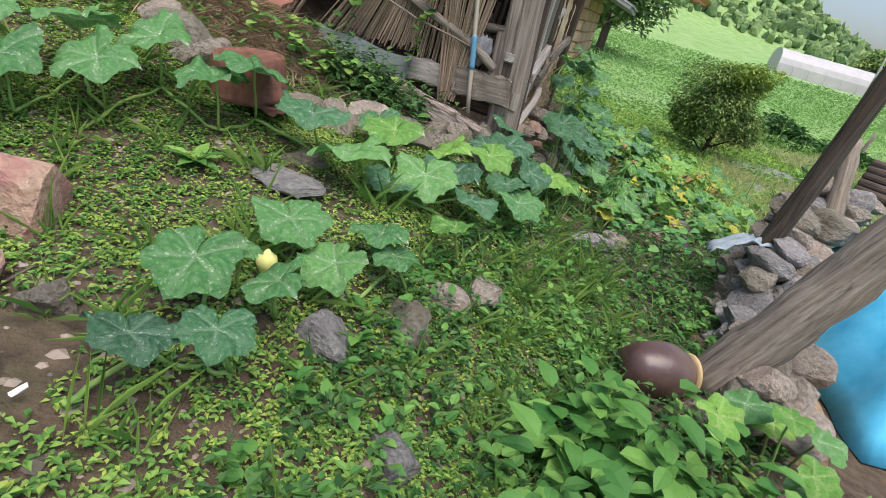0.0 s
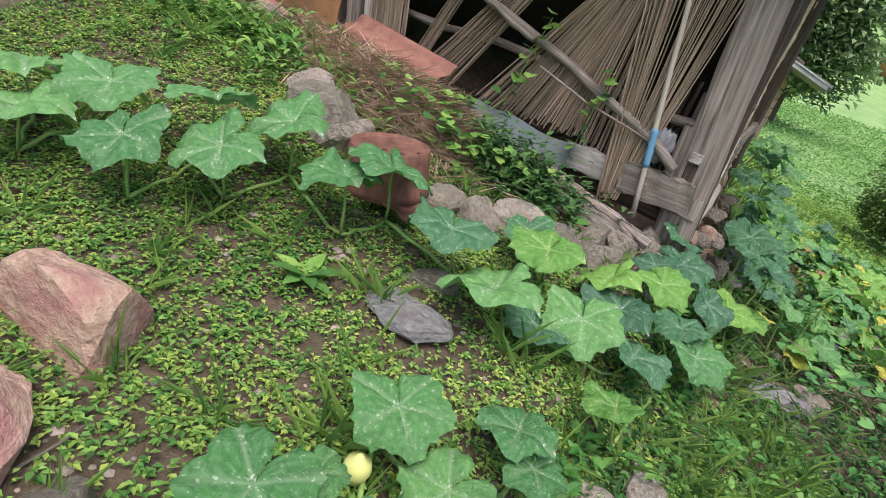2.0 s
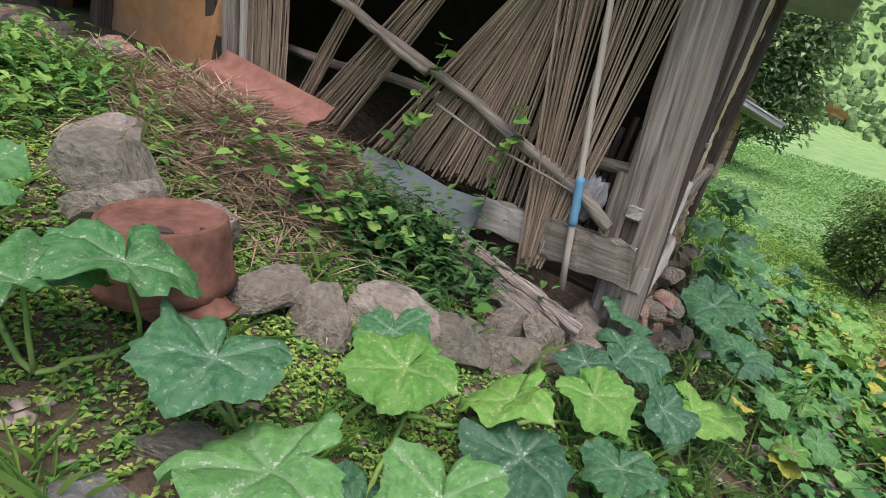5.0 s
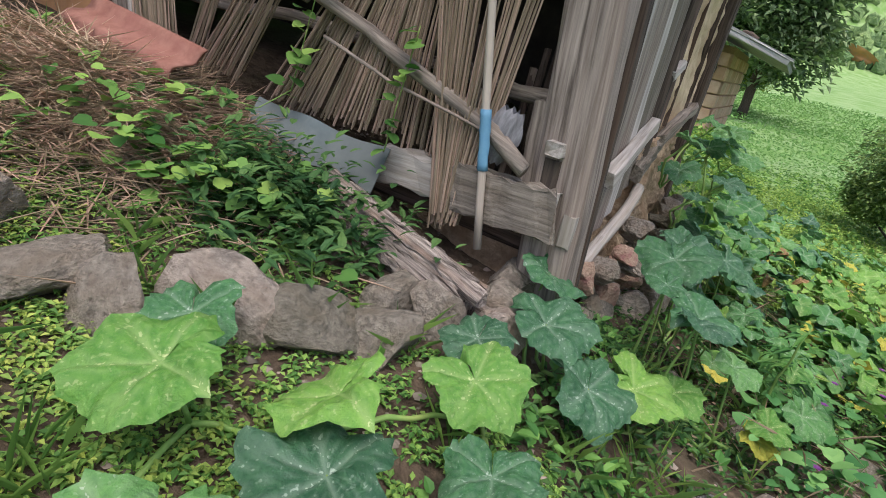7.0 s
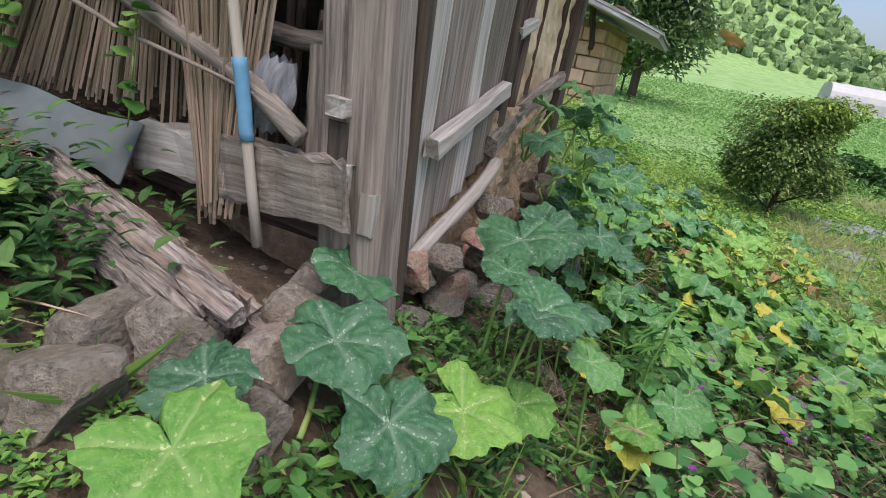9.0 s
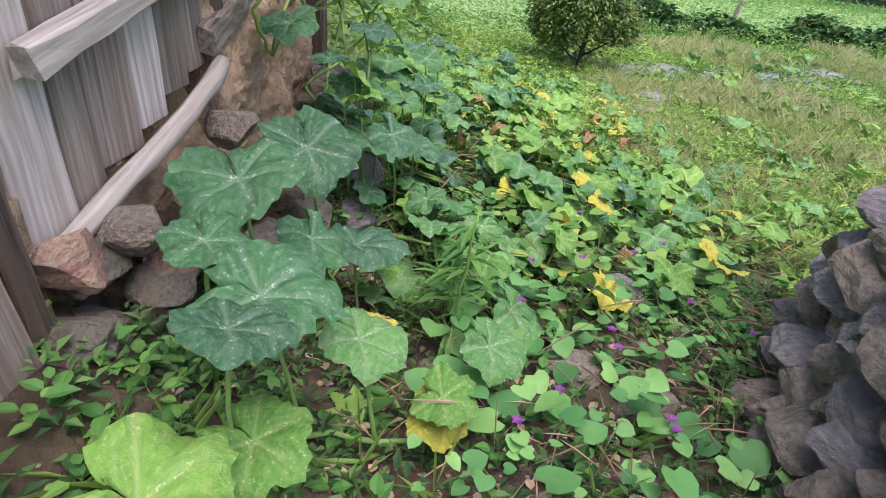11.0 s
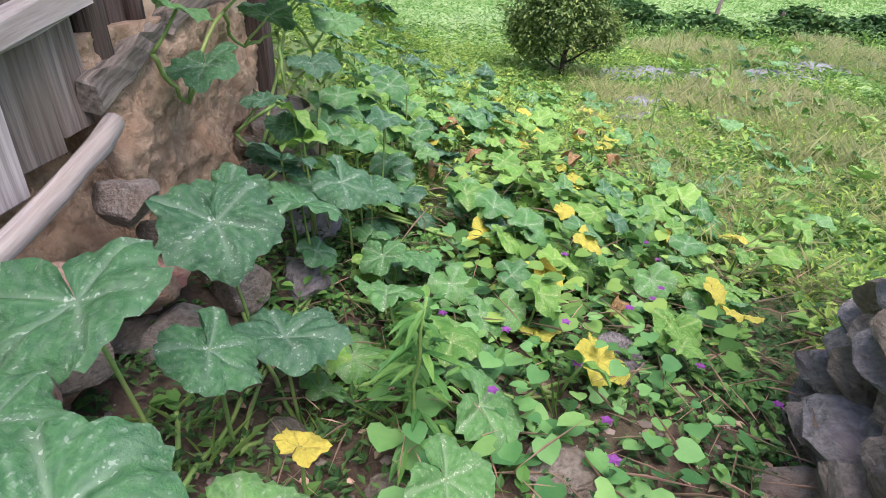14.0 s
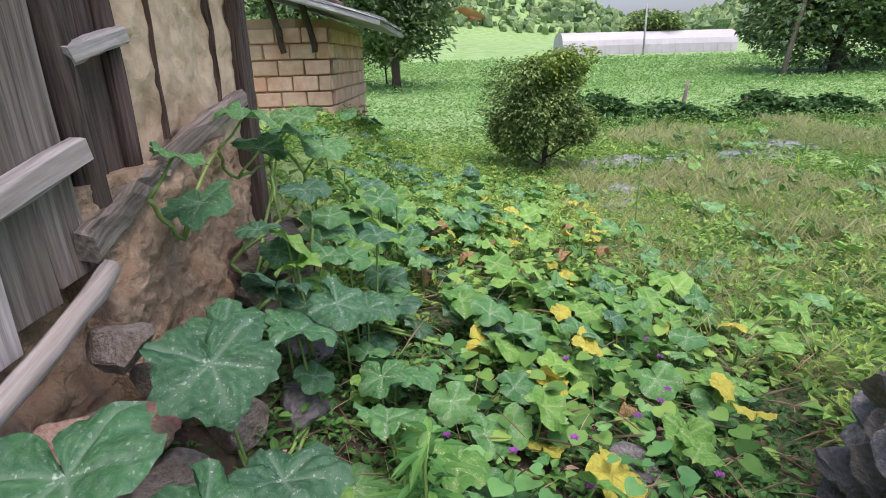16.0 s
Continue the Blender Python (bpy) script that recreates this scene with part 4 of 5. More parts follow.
# ---- brick shed ----
def shed():
    top = tagged(empty("brick_shed"), "small mud-brick shed with grey slab roof", "shed")
    x1, y0, z0, hgt = -0.45, 8.0, -0.6, 2.1
    beam("wall_core", (x1 - 1.5, y0 + 1.9, z0), (x1 - 1.5, y0 + 1.9, z0 + hgt), 2.96, 3.76, M_MORTAR, top, 0.0, side=(0, -1, 0), seg=1)
    bw, bh = 0.37, 0.215
    r = random.Random(8)

    def brick(w, d, h):
        c = 0.012
        v = [(sx * (w / 2 - (c if k else 0)), sy * d / 2, 0) for k in (0,) for sx in (-1, 1) for sy in (-1, 1)]
        bm = bmesh.new()
        bmesh.ops.create_cube(bm, size=1)
        for q in bm.verts:
            q.co = Vector((q.co.x * w, q.co.y * d, q.co.z * h)) * 1.0 + Vector((r.uniform(-1, 1), 0, r.uniform(-1, 1))) * 0.008
        bmesh.ops.bevel(bm, geom=bm.edges[:], offset=c, segments=1, affect='EDGES')
        me = bpy.data.meshes.new("brick")
        bm.to_mesh(me)
        bm.free()
        me.materials.append(M_BRICK)
        return me
    kinds = [brick(bw - 0.02, 0.06, bh - 0.02) for _ in range(4)]
    half = brick(bw / 2 - 0.02, 0.06, bh - 0.02)
    for j in range(9):
        z = z0 + (j + 0.5) * bh + 0.05
        for i in range(7):
            x = x1 - bw * (i + 0.5) - (bw / 2 if j % 2 else 0) + 0.01
            obj("brick", kinds[(i * 3 + j) % 4], top, pose(x, y0 + 0.0 + r.uniform(-0.008, 0.008), z))
        if j % 2:
            obj("brick", half, top, pose(x1 - bw / 4 + 0.01, y0, z))
        for i in range(9):
            y = y0 + bw * (i + 0.5) + (bw / 2 if j % 2 == 0 else 0) + 0.0
            obj("brick", kinds[(i + j * 2) % 4], top, pose(x1 - 0.01 + r.uniform(-0.008, 0.008), y, z, 0, 0, 90))
    beam("roof_slab", (0.35, 9.7, 1.38), (-3.2, 9.7, 2.42), 4.6, 0.07, M_SLATE_ROOF, top, 0.006, side=(0.3, 0, 1), seg=6)
    for k in range(4):
        beam("roof_sheet", (0.40, 7.9 + 1.05 * k, 1.42 + 0.01 * k), (-1.6, 7.9 + 1.05 * k, 2.02), 1.02, 0.03, M_SLATE_ROOF, top, 0.008, side=(0.3, 0, 1), seg=5, seed=k)
    for x in (-0.62, -1.05):
        rod("bracket", (x - 0.15, 7.92, 1.75), (x, 7.9, 1.05), 0.05, 0.04, M_WOOD_DARK, top, seed=int(x * 10))
    rod("roof_weight", (-0.15, 7.7, 1.62), (-0.4, 7.75, 1.68), 0.04, 0.03, M_WOOD_DARK, top, seed=3)


shed()


# ---- fields and distance ----
def greenhouse():
    top = tagged(empty("greenhouse"), "long white film-covered tunnel greenhouse in the fields", "greenhouse")
    x0, x1, y0, w, h = 15.2, 36.5, 68.0, 6.0, 2.75
    n, k = 26, 12
    v, f = [], []
    for i in range(n):
        x = x0 + (x1 - x0) * i / (n - 1)
        bow = 0.03 if i % 2 else 0.0
        yb2 = y0 + 2.0 * i / (n - 1)
        for j in range(k + 1):
            a = math.pi * j / k
            v.append((x, yb2 + w / 2 - (w / 2 - bow) * math.copysign(abs(math.cos(a)) ** 0.7, math.cos(a)), 0.75 + (h - bow) * math.sin(a) ** 0.62))
    for i in range(n - 1):
        for j in range(k):
            a = i * (k + 1) + j
            f.append((a, a + k + 1, a + k + 2, a + 1))
    f += [tuple(range(k + 1)), tuple(range((n - 1) * (k + 1) + k, (n - 1) * (k + 1) - 1, -1))]
    obj("film", mesh("film", v, f, M_FILM), top)
    for i in range(0, n, 2):
        x = x0 + (x1 - x0) * i / (n - 1)
        rod("hoop", (x, y0 + 2.0 * i / (n - 1) - 0.04, 0.3), (x, y0 + 2.0 * i / (n - 1) - 0.04, 1.9), 0.025, 0.025, M_SLATE_ROOF, top, n=5, seg=1, wob=0)
    rod("ground_rail", (x0, y0 - 0.05, 0.75), (x1, y0 + 1.95, 0.75), 0.06, 0.06, M_SLATE_ROOF, top, n=5, seg=1, wob=0)


greenhouse()
tagged(rod("utility_pole", (22.1, 35.6, -1.0), (23.9, 36.4, 7.5), 0.16, 0.11, M_WOOD, n=10, seg=4, wob=0.005, seed=90), "grey leaning pole at the field edge", "pole")
for k, (x, y) in enumerate(((22.5, 62), (62, 120), (78, 150))):
    up = tagged(empty("power_pole", pose(x, y, float(G(x, y)))), "thin grey concrete power pole", "power pole", "power poles")
    rod("shaft", (0, 0, 0), (0, 0, 5.0 if k == 0 else 9.5), 0.11, 0.08, M_SLATE_ROOF, up, n=7, seg=2, wob=0)
    if k:
        beam("crossarm", (-0.9, 0, 8.8), (0.9, 0, 8.8), 0.12, 0.12, M_SLATE_ROOF, up, 0, seg=1)


def plant_crown(name, n, centre, radii, size, material, squash=0.0, seed=1, lumps=14):
    """Leaves in uneven clumps through a rounded crown."""
    r = np.random.default_rng(seed)
    c = np.array(centre)
    d = r.normal(size=(lumps, 3))
    d /= np.linalg.norm(d, axis=1)[:, None]
    cl = d * r.uniform(0.35, 0.85, (lumps, 1)) * np.array(radii)
    which = r.integers(0, lumps, n)
    rad = r.uniform(0.22, 0.48, lumps)[which][:, None] * np.array(radii)
    q = r.normal(size=(n, 3))
    q /= np.linalg.norm(q, axis=1)[:, None]
    P = c + cl[which] + q * rad * r.uniform(0.6, 1.1, (n, 1))
    yaw = np.arctan2(q[:, 1], q[:, 0]) + r.normal(0, 0.7, n)
    L = size * r.uniform(0.6, 1.4, n)
    return leaves(name, P, yaw, r.uniform(-0.7, 0.6, n), L, L * 0.6, material)


def tree(name, x, y, h, w, n, size, material, label, category, seed, trunk=0.2, low=0.3):
    z = float(G(x, y))
    top = tagged(empty(name, pose(x, y, z)), label, category)
    r = random.Random(seed)
    parts = [rod_data((0, 0, -0.2), (0.1, 0, h * 0.55), trunk, trunk * 0.5, 8, 6, 0.04, seed)]
    for k in range(9):
        a = 2 * math.pi * k / 9 + r.uniform(-0.3, 0.3)
        b = h * r.uniform(0.05 if low < 0.2 else 0.25, 0.5)
        parts.append(rod_data((0, 0, b), (math.cos(a) * w * 0.38, math.sin(a) * w * 0.38, b + h * r.uniform(0.2, 0.42)), trunk * 0.45, trunk * 0.12, 6, 5, 0.05, seed + k))
    v, f = join(parts)
    obj("trunk", mesh("trunk", v, f, M_WOOD_DARK, True), top)
    obj("crown", plant_crown("crown", n, (0, 0, h * (0.5 + low / 2)), (w / 2, w / 2, h * (0.5 - low / 2)), size, material, seed=seed, lumps=38), top)
    return top


tree("shrub", 3.2, 11.3, 2.5, 2.5, 17000, 0.085, M_BUSH, "dense dark green shrub with fine leaves on the slope", "shrub", 5, 0.06, 0.1)
obj("climber", plant_crown("climber", 4200, (3.35, 11.1, float(G(3.3, 11.2)) + 2.05), (0.85, 0.75, 0.48), 0.085, M_BUSH_LIME, seed=8))
tagged(bpy.data.objects["climber"], "lime green climber covering the shrub's top", "climbing plant", kind="stuff")
tree("tree", 27.5, 39, 10.5, 13.0, 20000, 0.40, M_TREE, "broad grey-green leafy tree at the field edge", "tree", 6, 0.35, 0.02)
tree("tree", 36.0, 43, 9.0, 11.0, 9000, 0.45, M_TREE, "broad grey-green leafy tree at the field edge", "tree", 7, 0.35, 0.12)
tree("young_tree", -2.6, 38, 4.6, 5.6, 9000, 0.22, M_BUSH_LIME, "lime green young tree behind the shed", "tree", 9, 0.08, 0.3)
tree("tree", -1.6, 34, 11, 8, 9000, 0.42, M_TREE, "tall dark green tree behind the shed", "tree", 10, 0.3, 0.2)
tree("tree", 27.5, 74, 5.5, 7, 4000, 0.5, M_BUSH, "round dark tree behind the greenhouse", "tree", 11, 0.2, 0.2)
tree("tree", -9, 40, 12, 9, 7000, 0.5, M_TREE, "tall dark green tree behind the shed", "tree", 13, 0.3, 0.2)


def crops():
    parts_x, parts_y = [], []
    n = 80000
    x = rng.uniform(-14, 46, n)
    y = 17 + 40 * rng.random(n) ** 1.5
    row = np.round((y + 0.12 * x) / 0.9) * 0.9 - 0.12 * x
    y = row + rng.normal(0, 0.10, n)
    k = ~((np.abs(x - 27.5) < 5) & (np.abs(y - 39) < 4)) & (y > 17)
    x, y = x[k], y[k]
    P = np.stack([x, y, G(x, y) + rng.uniform(0.05, 0.4, len(x))], 1)
    L = rng.uniform(0.08, 0.17, len(x)) * (0.5 + y / 35)
    stuff("crop_field", leaves("crop", P, rng.uniform(0, 6.3, len(x)), rng.uniform(0.1, 1.0, len(x)), L, L * 0.42, M_CROP), "rows of bright green bean crop filling the field", "crop field")


crops()


def woods():
    """Far tree crowns on the hills as one mass of uneven clumps."""
    r = np.random.default_rng(3)
    bm = bmesh.new()
    bmesh.ops.create_icosphere(bm, subdivisions=1, radius=1)
    bv = np.array([v.co[:] for v in bm.verts])
    bf = np.array([[v.index for v in f.verts] for f in bm.faces])
    bm.free()
    V, F, c = [], [], 0
    tries = 0
    while c < 5200 and tries < 60000:
        tries += 1
        x, y = r.uniform(-130, 230), r.uniform(105, 350)
        if y < 222 and -14 < x < 75 or y < 150 and x < 130 and r.random() < 0.9:
            continue
        s = r.uniform(0.9, 2.3)
        v = bv * np.array([s, s, s * r.uniform(1.0, 1.7)]) * (1 + 0.3 * r.normal(size=(len(bv), 1)))
        V.append(v + np.array([x, y, float(G(x, y)) + s * 0.7]))
        F.append(bf + c * len(bv))
        c += 1
    stuff("far_woods", mesh("far_woods", np.concatenate(V), np.concatenate(F), M_WOODS), "dense green woods covering the hillside", "woods")


woods()


def ridge():
    v, f = [], []
    n = 120
    for j in range(3):
        for i in range(n + 1):
            x = -900 + 2400 * i / n
            h = 95 + 60 * noise.noise(Vector((x * 0.003, 1, 0))) + 14 * noise.noise(Vector((x * 0.02, 4, 0))) + 5 * noise.noise(Vector((x * 0.09, 4, 0)))
            h -= 60 * math.exp(-((x - 560) / 160) ** 2)
            v.append((x, 950 + 160 * j, (-5, max(h, 15) * 0.75, max(h, 15))[j]))
    for j in range(2):
        for i in range(n):
            a = j * (n + 1) + i
            f.append((a, a + 1, a + n + 2, a + n + 1))
    # the ridge's haze comes from its tint alone
    tagged(obj("backdrop_ridge", mesh("backdrop_ridge", v, f, M_RIDGE, True)), "wooded mountain ridge in the distance, tinted blue-green for haze", "backdrop", kind="structure")


ridge()
v, f = [], []
for j in range(7):
    for i in range(15):
        x, z = 3 + 15 * i / 14, j / 6
        y = 228 - 3 * z
        v.append((x, y - 1.5 * noise.noise(Vector((x * 0.4, z * 3, 0))), float(gz(x, 230)) + 0.3 + 4.2 * z * math.sin(math.pi * (0.08 + 0.84 * i / 14)) ** 0.6))
f = [(j * 15 + i, j * 15 + i + 1, j * 15 + i + 16, j * 15 + i + 15) for j in range(6) for i in range(14)]
tagged(obj("earth_bank", mesh("earth_bank", v, f, M_MUD, True)), "bare orange earth cutting on the hillside", "earth bank", kind="structure")


def fence_row():
    for k, (x, y, h, lean) in enumerate(((9.4, 19.6, 1.3, 8), (12.6, 19.2, 0.9, -4), (15.5, 18.0, 1.0, 25), (11.2, 18.8, 0.8, 3))):
        m = pose(x, y, float(G(x, y)) - 0.05, 0, lean, 0)
        ob = rod("fence_post", (0, 0, 0), (0.02, 0, h), 0.09 if k == 0 else 0.05, 0.05, M_WOOD_DARK if k else M_ROT, seed=k, seg=6)
        ob.matrix_basis = m
        tagged(ob, "weathered wooden stake at the field edge", "stake", "stakes at the field edge")
    r = np.random.default_rng(4)
    n = 9000
    x = r.uniform(5.5, 24, n)
    lump = 0.55 + 0.45 * np.sin(x * 1.7) * np.sin(x * 0.63 + 1)
    y = 18.8 + r.normal(0, 0.5, n)
    P = np.stack([x, y, G(x, y) + r.uniform(0, 1, n) ** 0.7 * 1.0 * lump], 1)
    L = r.uniform(0.12, 0.28, n)
    stuff("vine_row", leaves("vine_row", P, r.uniform(0, 6.3, n), r.uniform(-0.5, 0.8, n), L, L * 0.8, M_WEED_DARK), "dark green vines overgrowing the field edge", "vines")


fence_row()
for k, (x, y, w, h, tu) in enumerate(((4.4, 9.6, 2.2, 0.8, 0.5), (6.6, 12.2, 5.4, 0.9, 0.1), (3.9, 8.3, 1.1, 0.5, 0.9), (5.6, 8.8, 1.2, 0.6, 0.2), (10.4, 13.5, 5.0, 1.0, 0.1), (7.2, 10.2, 2.6, 0.6, 0.3))):
    sheet("mulch_film", x, y, w, h, 0.14, M_MULCH, "grey plastic mulch film lying among the grass", k, "mulch film", tu)


# ---- squash plants ----
def squash_leaf(seed, withered=0.0, na=60, nr=7):
    """A lobed, toothed, crinkled leaf one unit wide, stalk end at the origin notch, tip along +y."""
    r = random.Random(seed)
    v, f, vein = [(0, 0, 0)], [], [1.0]
    lobes = (0, 1.05, -1.05, 2.15, -2.15)
    for j in range(1, nr + 1):
        t = j / nr
        for i in range(na):
            th = -math.pi + 2 * math.pi * (i + 0.5) / na
            near = min(abs(th - q) for q in lobes)
            rad = 0.425 + 0.105 * max(0.0, 1 - near / 0.52) ** 0.85 + 0.03 * math.cos(th)
            back = abs(abs(th) - math.pi)
            rad *= 0.28 + 0.72 * min(1, (back / 0.36)) ** 0.6
            rad *= 1 + (0.035 * (1 if i % 3 == 0 else -0.5) + 0.035 * r.uniform(-1, 1)) * (j == nr)
            ve = math.exp(-(near * t / 0.04) ** 2)
            z = -0.06 * ve * t + 0.24 * t ** 1.3 - 0.27 * t ** 3 * (0.35 + 0.65 * abs(math.cos(th * 1.0 + 0.7 * seed)))
            z += 0.07 * t * noise.noise(Vector((math.cos(th) * t * 4, math.sin(th) * t * 4, seed))) + 0.035 * t * t * math.sin(th * 6 + seed)
            z -= withered * 0.5 * t * t * (0.5 + 0.5 * math.cos(3 * th))
            k = 1 - 0.35 * withered * t
            v.append((math.sin(th) * rad * t * k, math.cos(th) * rad * t * k, z))
            side = abs(math.sin((near * 2.2 + t * 1.2) * 9))
            vein.append(max(ve, 0.45 * (side > 0.93)))
    for i in range(na):
        if i < na - 1:
            f.append((0, 1 + i + 1, 1 + i))
    for j in range(1, nr):
        for i in range(na - 1):
            a = 1 + (j - 1) * na + i
            f.append((a, a + 1, a + na + 1, a + na))
    me = mesh("leaf", v, f, None, True)
    at = me.attributes.new("vein", 'FLOAT', 'POINT')
    at.data.foreach_set("value", np.array(vein, np.float32))
    return me


LEAF, LEAF_LOW = {}, {}
for key, m in (("green", M_LEAF), ("dark", M_LEAF_DARK), ("light", M_LEAF_LIGHT), ("yellow", M_LEAF_YELLOW), ("brown", M_LEAF_BROWN)):
    LEAF[key], LEAF_LOW[key] = [], []
    for k in range(4):
        lo = squash_leaf(k + 7 * len(LEAF), 0.9 if key == "brown" else 0.0, 34, 4)
        lo.materials.append(m)
        LEAF_LOW[key].append(lo)
        me = squash_leaf(k + 10 * len(LEAF), 0.9 if key == "brown" else 0.0)
        me.materials.append(m)
        LEAF[key].append(me)


def squash_plant(root, items, label, seed, climb=False, low=False):
    """root: where the vine starts; items: (x, y, z, width, colour letter) of each leaf. Vine, stalks and leaves."""
    r = random.Random(seed)
    top = tagged(empty("squash_plant"), label, "squash plant", "squash plants")
    names = {"g": "green", "d": "dark", "l": "light", "y": "yellow", "b": "brown"}
    parts = []
    last = Vector((root[0], root[1], float(G(*root)) + 0.03))
    if climb:
        last = Vector((9, 9, 9))
    for k, (x, y, z, w, c) in enumerate(items):
        w = w * 0.72 if low and c == "y" else w
        me = (LEAF_LOW if low else LEAF)[names[c]][(k + seed) % 4]
        if y > -0.6:
            turn, dip, tip = -88 + r.gauss(0, 48), r.uniform(-40, -4), r.uniform(-14, 16)
        else:
            turn, dip, tip = r.uniform(110, 250), r.uniform(-30, 0), r.uniform(-16, 16)
        tilt = Euler((radians(dip), radians(tip), radians(turn)))
        lean = Matrix.Translation((x, y, z)) @ tilt.to_matrix().to_4x4() @ Matrix.Diagonal((w * 1.1, w * 1.1, w * 1.1, 1))
        obj("leaf", me, top, lean)
        gx, gy = x + r.uniform(-0.06, 0.06), y + r.uniform(0.0, 0.1)
        node = Vector((gx, gy, min(float(G(gx, gy)) + 0.03, z - 0.03)))
        if climb:
            node = Vector((max(0.07, x - 0.12), y - 0.05, z - 0.14))
        parts.append(rod_data(node, (x, y, z), 0.007, 0.005, 6, 4, 0.006, k))
        if (node - last).length < 1.1:
            parts.append(rod_data(last, node, 0.009, 0.008, 6, 6, 0.018, k + 50))
        last = node
    v, f = join(parts)
    tagged(obj("stem", mesh("stem", v, f, M_STEM, True), top), kind="stuff")


SP = "trailing squash plant with large white-flecked green leaves"
squash_plant((-2.2, -2.6), ((-2.13, -2.73, 0.38, 0.36, "g"), (-1.88, -2.83, 0.31, 0.36, "g"), (-1.82, -2.55, 0.43, 0.34, "g"), (-1.51, -2.67, 0.34, 0.31, "g"), (-1.51, -2.32, 0.47, 0.33, "g"), (-1.27, -2.45, 0.38, 0.31, "g"), (-1.25, -2.14, 0.47, 0.32, "g"), (-0.9, -2.17, 0.38, 0.32, "g"), (-0.84, -1.98, 0.42, 0.33, "g"), (-0.52, -1.95, 0.31, 0.32, "d")), SP, 1)
squash_plant((-0.1, -3.6), ((-0.06, -3.46, 0.13, 0.19, "d"), (0.07, -3.32, 0.12, 0.18, "d"), (-0.16, -3.13, 0.16, 0.25, "g"), (-0.10, -3.02, 0.16, 0.13, "g"), (0.06, -3.04, 0.13, 0.20, "g"), (-0.11, -2.73, 0.17, 0.25, "g"), (0.11, -2.78, 0.1, 0.22, "g"), (0.13, -2.45, 0.1, 0.22, "g"), (0.22, -2.5, 0.06, 0.18, "g")), SP, 2)
squash_plant((-0.1, -1.9), ((-0.27, -1.5, 0.24, 0.31, "l"), (-0.02, -1.22, 0.15, 0.30, "l"), (0.16, -0.85, 0.1, 0.28, "l"), (-0.24, -2.02, 0.22, 0.36, "g"), (0.03, -1.73, 0.14, 0.30, "g"), (0.10, -1.38, 0.1, 0.32, "d"), (-0.1, -1.85, 0.08, 0.26, "d"), (0.25, -1.55, 0.02, 0.28, "d"), (0.46, -1.15, -0.03, 0.28, "g"), (0.07, -0.68, 0.12, 0.22, "d"), (0.34, -1.05, 0.02, 0.24, "d"), (0.3, -1.95, 0.02, 0.22, "l"), (-0.45, -1.3, 0.2, 0.24, "d")), SP, 3)
# some of the last four leaves have darker letters, standing in for shade
squash_plant((0.2, -0.5), ((0.05, -0.06, 0.15, 0.28, "d"), (0.17, -0.33, 0.08, 0.32, "d"), (0.39, -0.40, -0.04, 0.30, "d"), (0.51, -0.16, -0.1, 0.30, "l"), (0.63, 0.05, -0.16, 0.22, "l"), (0.77, 0.73, -0.34, 0.13, "y"), (1.02, 0.38, -0.3, 0.18, "l"), (0.62, 0.18, 0.12, 0.30, "d"), (0.45, 0.31, 0.16, 0.18, "d"), (0.62, 0.02, 0.16, 0.20, "d"), (0.8, 0.31, -0.07, 0.22, "g")), SP, 4)
squash_plant((0.3, 1.0), ((0.42, 0.59, 0.19, 0.33, "d"), (0.42, 1.22, 0.06, 0.34, "d"), (0.52, 1.78, -0.13, 0.34, "d"), (0.55, 0.79, -0.08, 0.25, "d"), (0.64, 1.07, -0.25, 0.33, "d"), (0.34, 1.5, 0.02, 0.26, "d"), (0.40, 1.95, 0.0, 0.28, "d"), (0.62, 2.1, -0.15, 0.3, "d"), (0.9, 1.96, -0.45, 0.34, "g"), (1.15, 0.62, -0.3, 0.22, "g"), (0.72, 2.35, -0.3, 0.28, "d"), (0.9, 1.5, -0.36, 0.26, "g"), (1.25, 1.0, -0.42, 0.28, "g"), (2.05, 1.55, -0.5, 0.2, "l"), (2.4, 2.0, -0.6, 0.24, "l"), (2.4, 1.72, -0.54, 0.16, "y"), (1.86, 1.72, -0.47, 0.14, "b"), (0.85, 1.8, -0.36, 0.2, "g"), (1.7, 1.35, -0.5, 0.22, "y"), (1.0, 0.36, -0.36, 0.17, "y"), (1.5, 1.55, -0.55, 0.17, "y"), (2.05, 1.45, -0.5, 0.18, "l")), SP, 5)
# climbing up the barn's side wall
squash_plant((0.15, 1.7), ((0.16, 1.75, 0.60, 0.20, "g"), (0.14, 1.95, 0.38, 0.26, "d"), (0.22, 2.35, 0.68, 0.26, "g"), (0.2, 2.6, 0.50, 0.26, "d"), (0.32, 2.75, 0.55, 0.25, "d"), (0.42, 2.5, 0.30, 0.24, "d"), (0.28, 2.15, 0.2, 0.18, "d"), (0.32, 2.3, 0.05, 0.18, "d"), (0.3, 3.0, 0.62, 0.26, "g"), (0.45, 2.95, 0.45, 0.28, "g"), (0.42, 3.2, 0.2, 0.24, "l"), (0.5, 2.8, 0.0, 0.24, "g"), (0.35, 2.0, -0.05, 0.22, "d")), "squash vine climbing the barn's mud wall", 6, True)


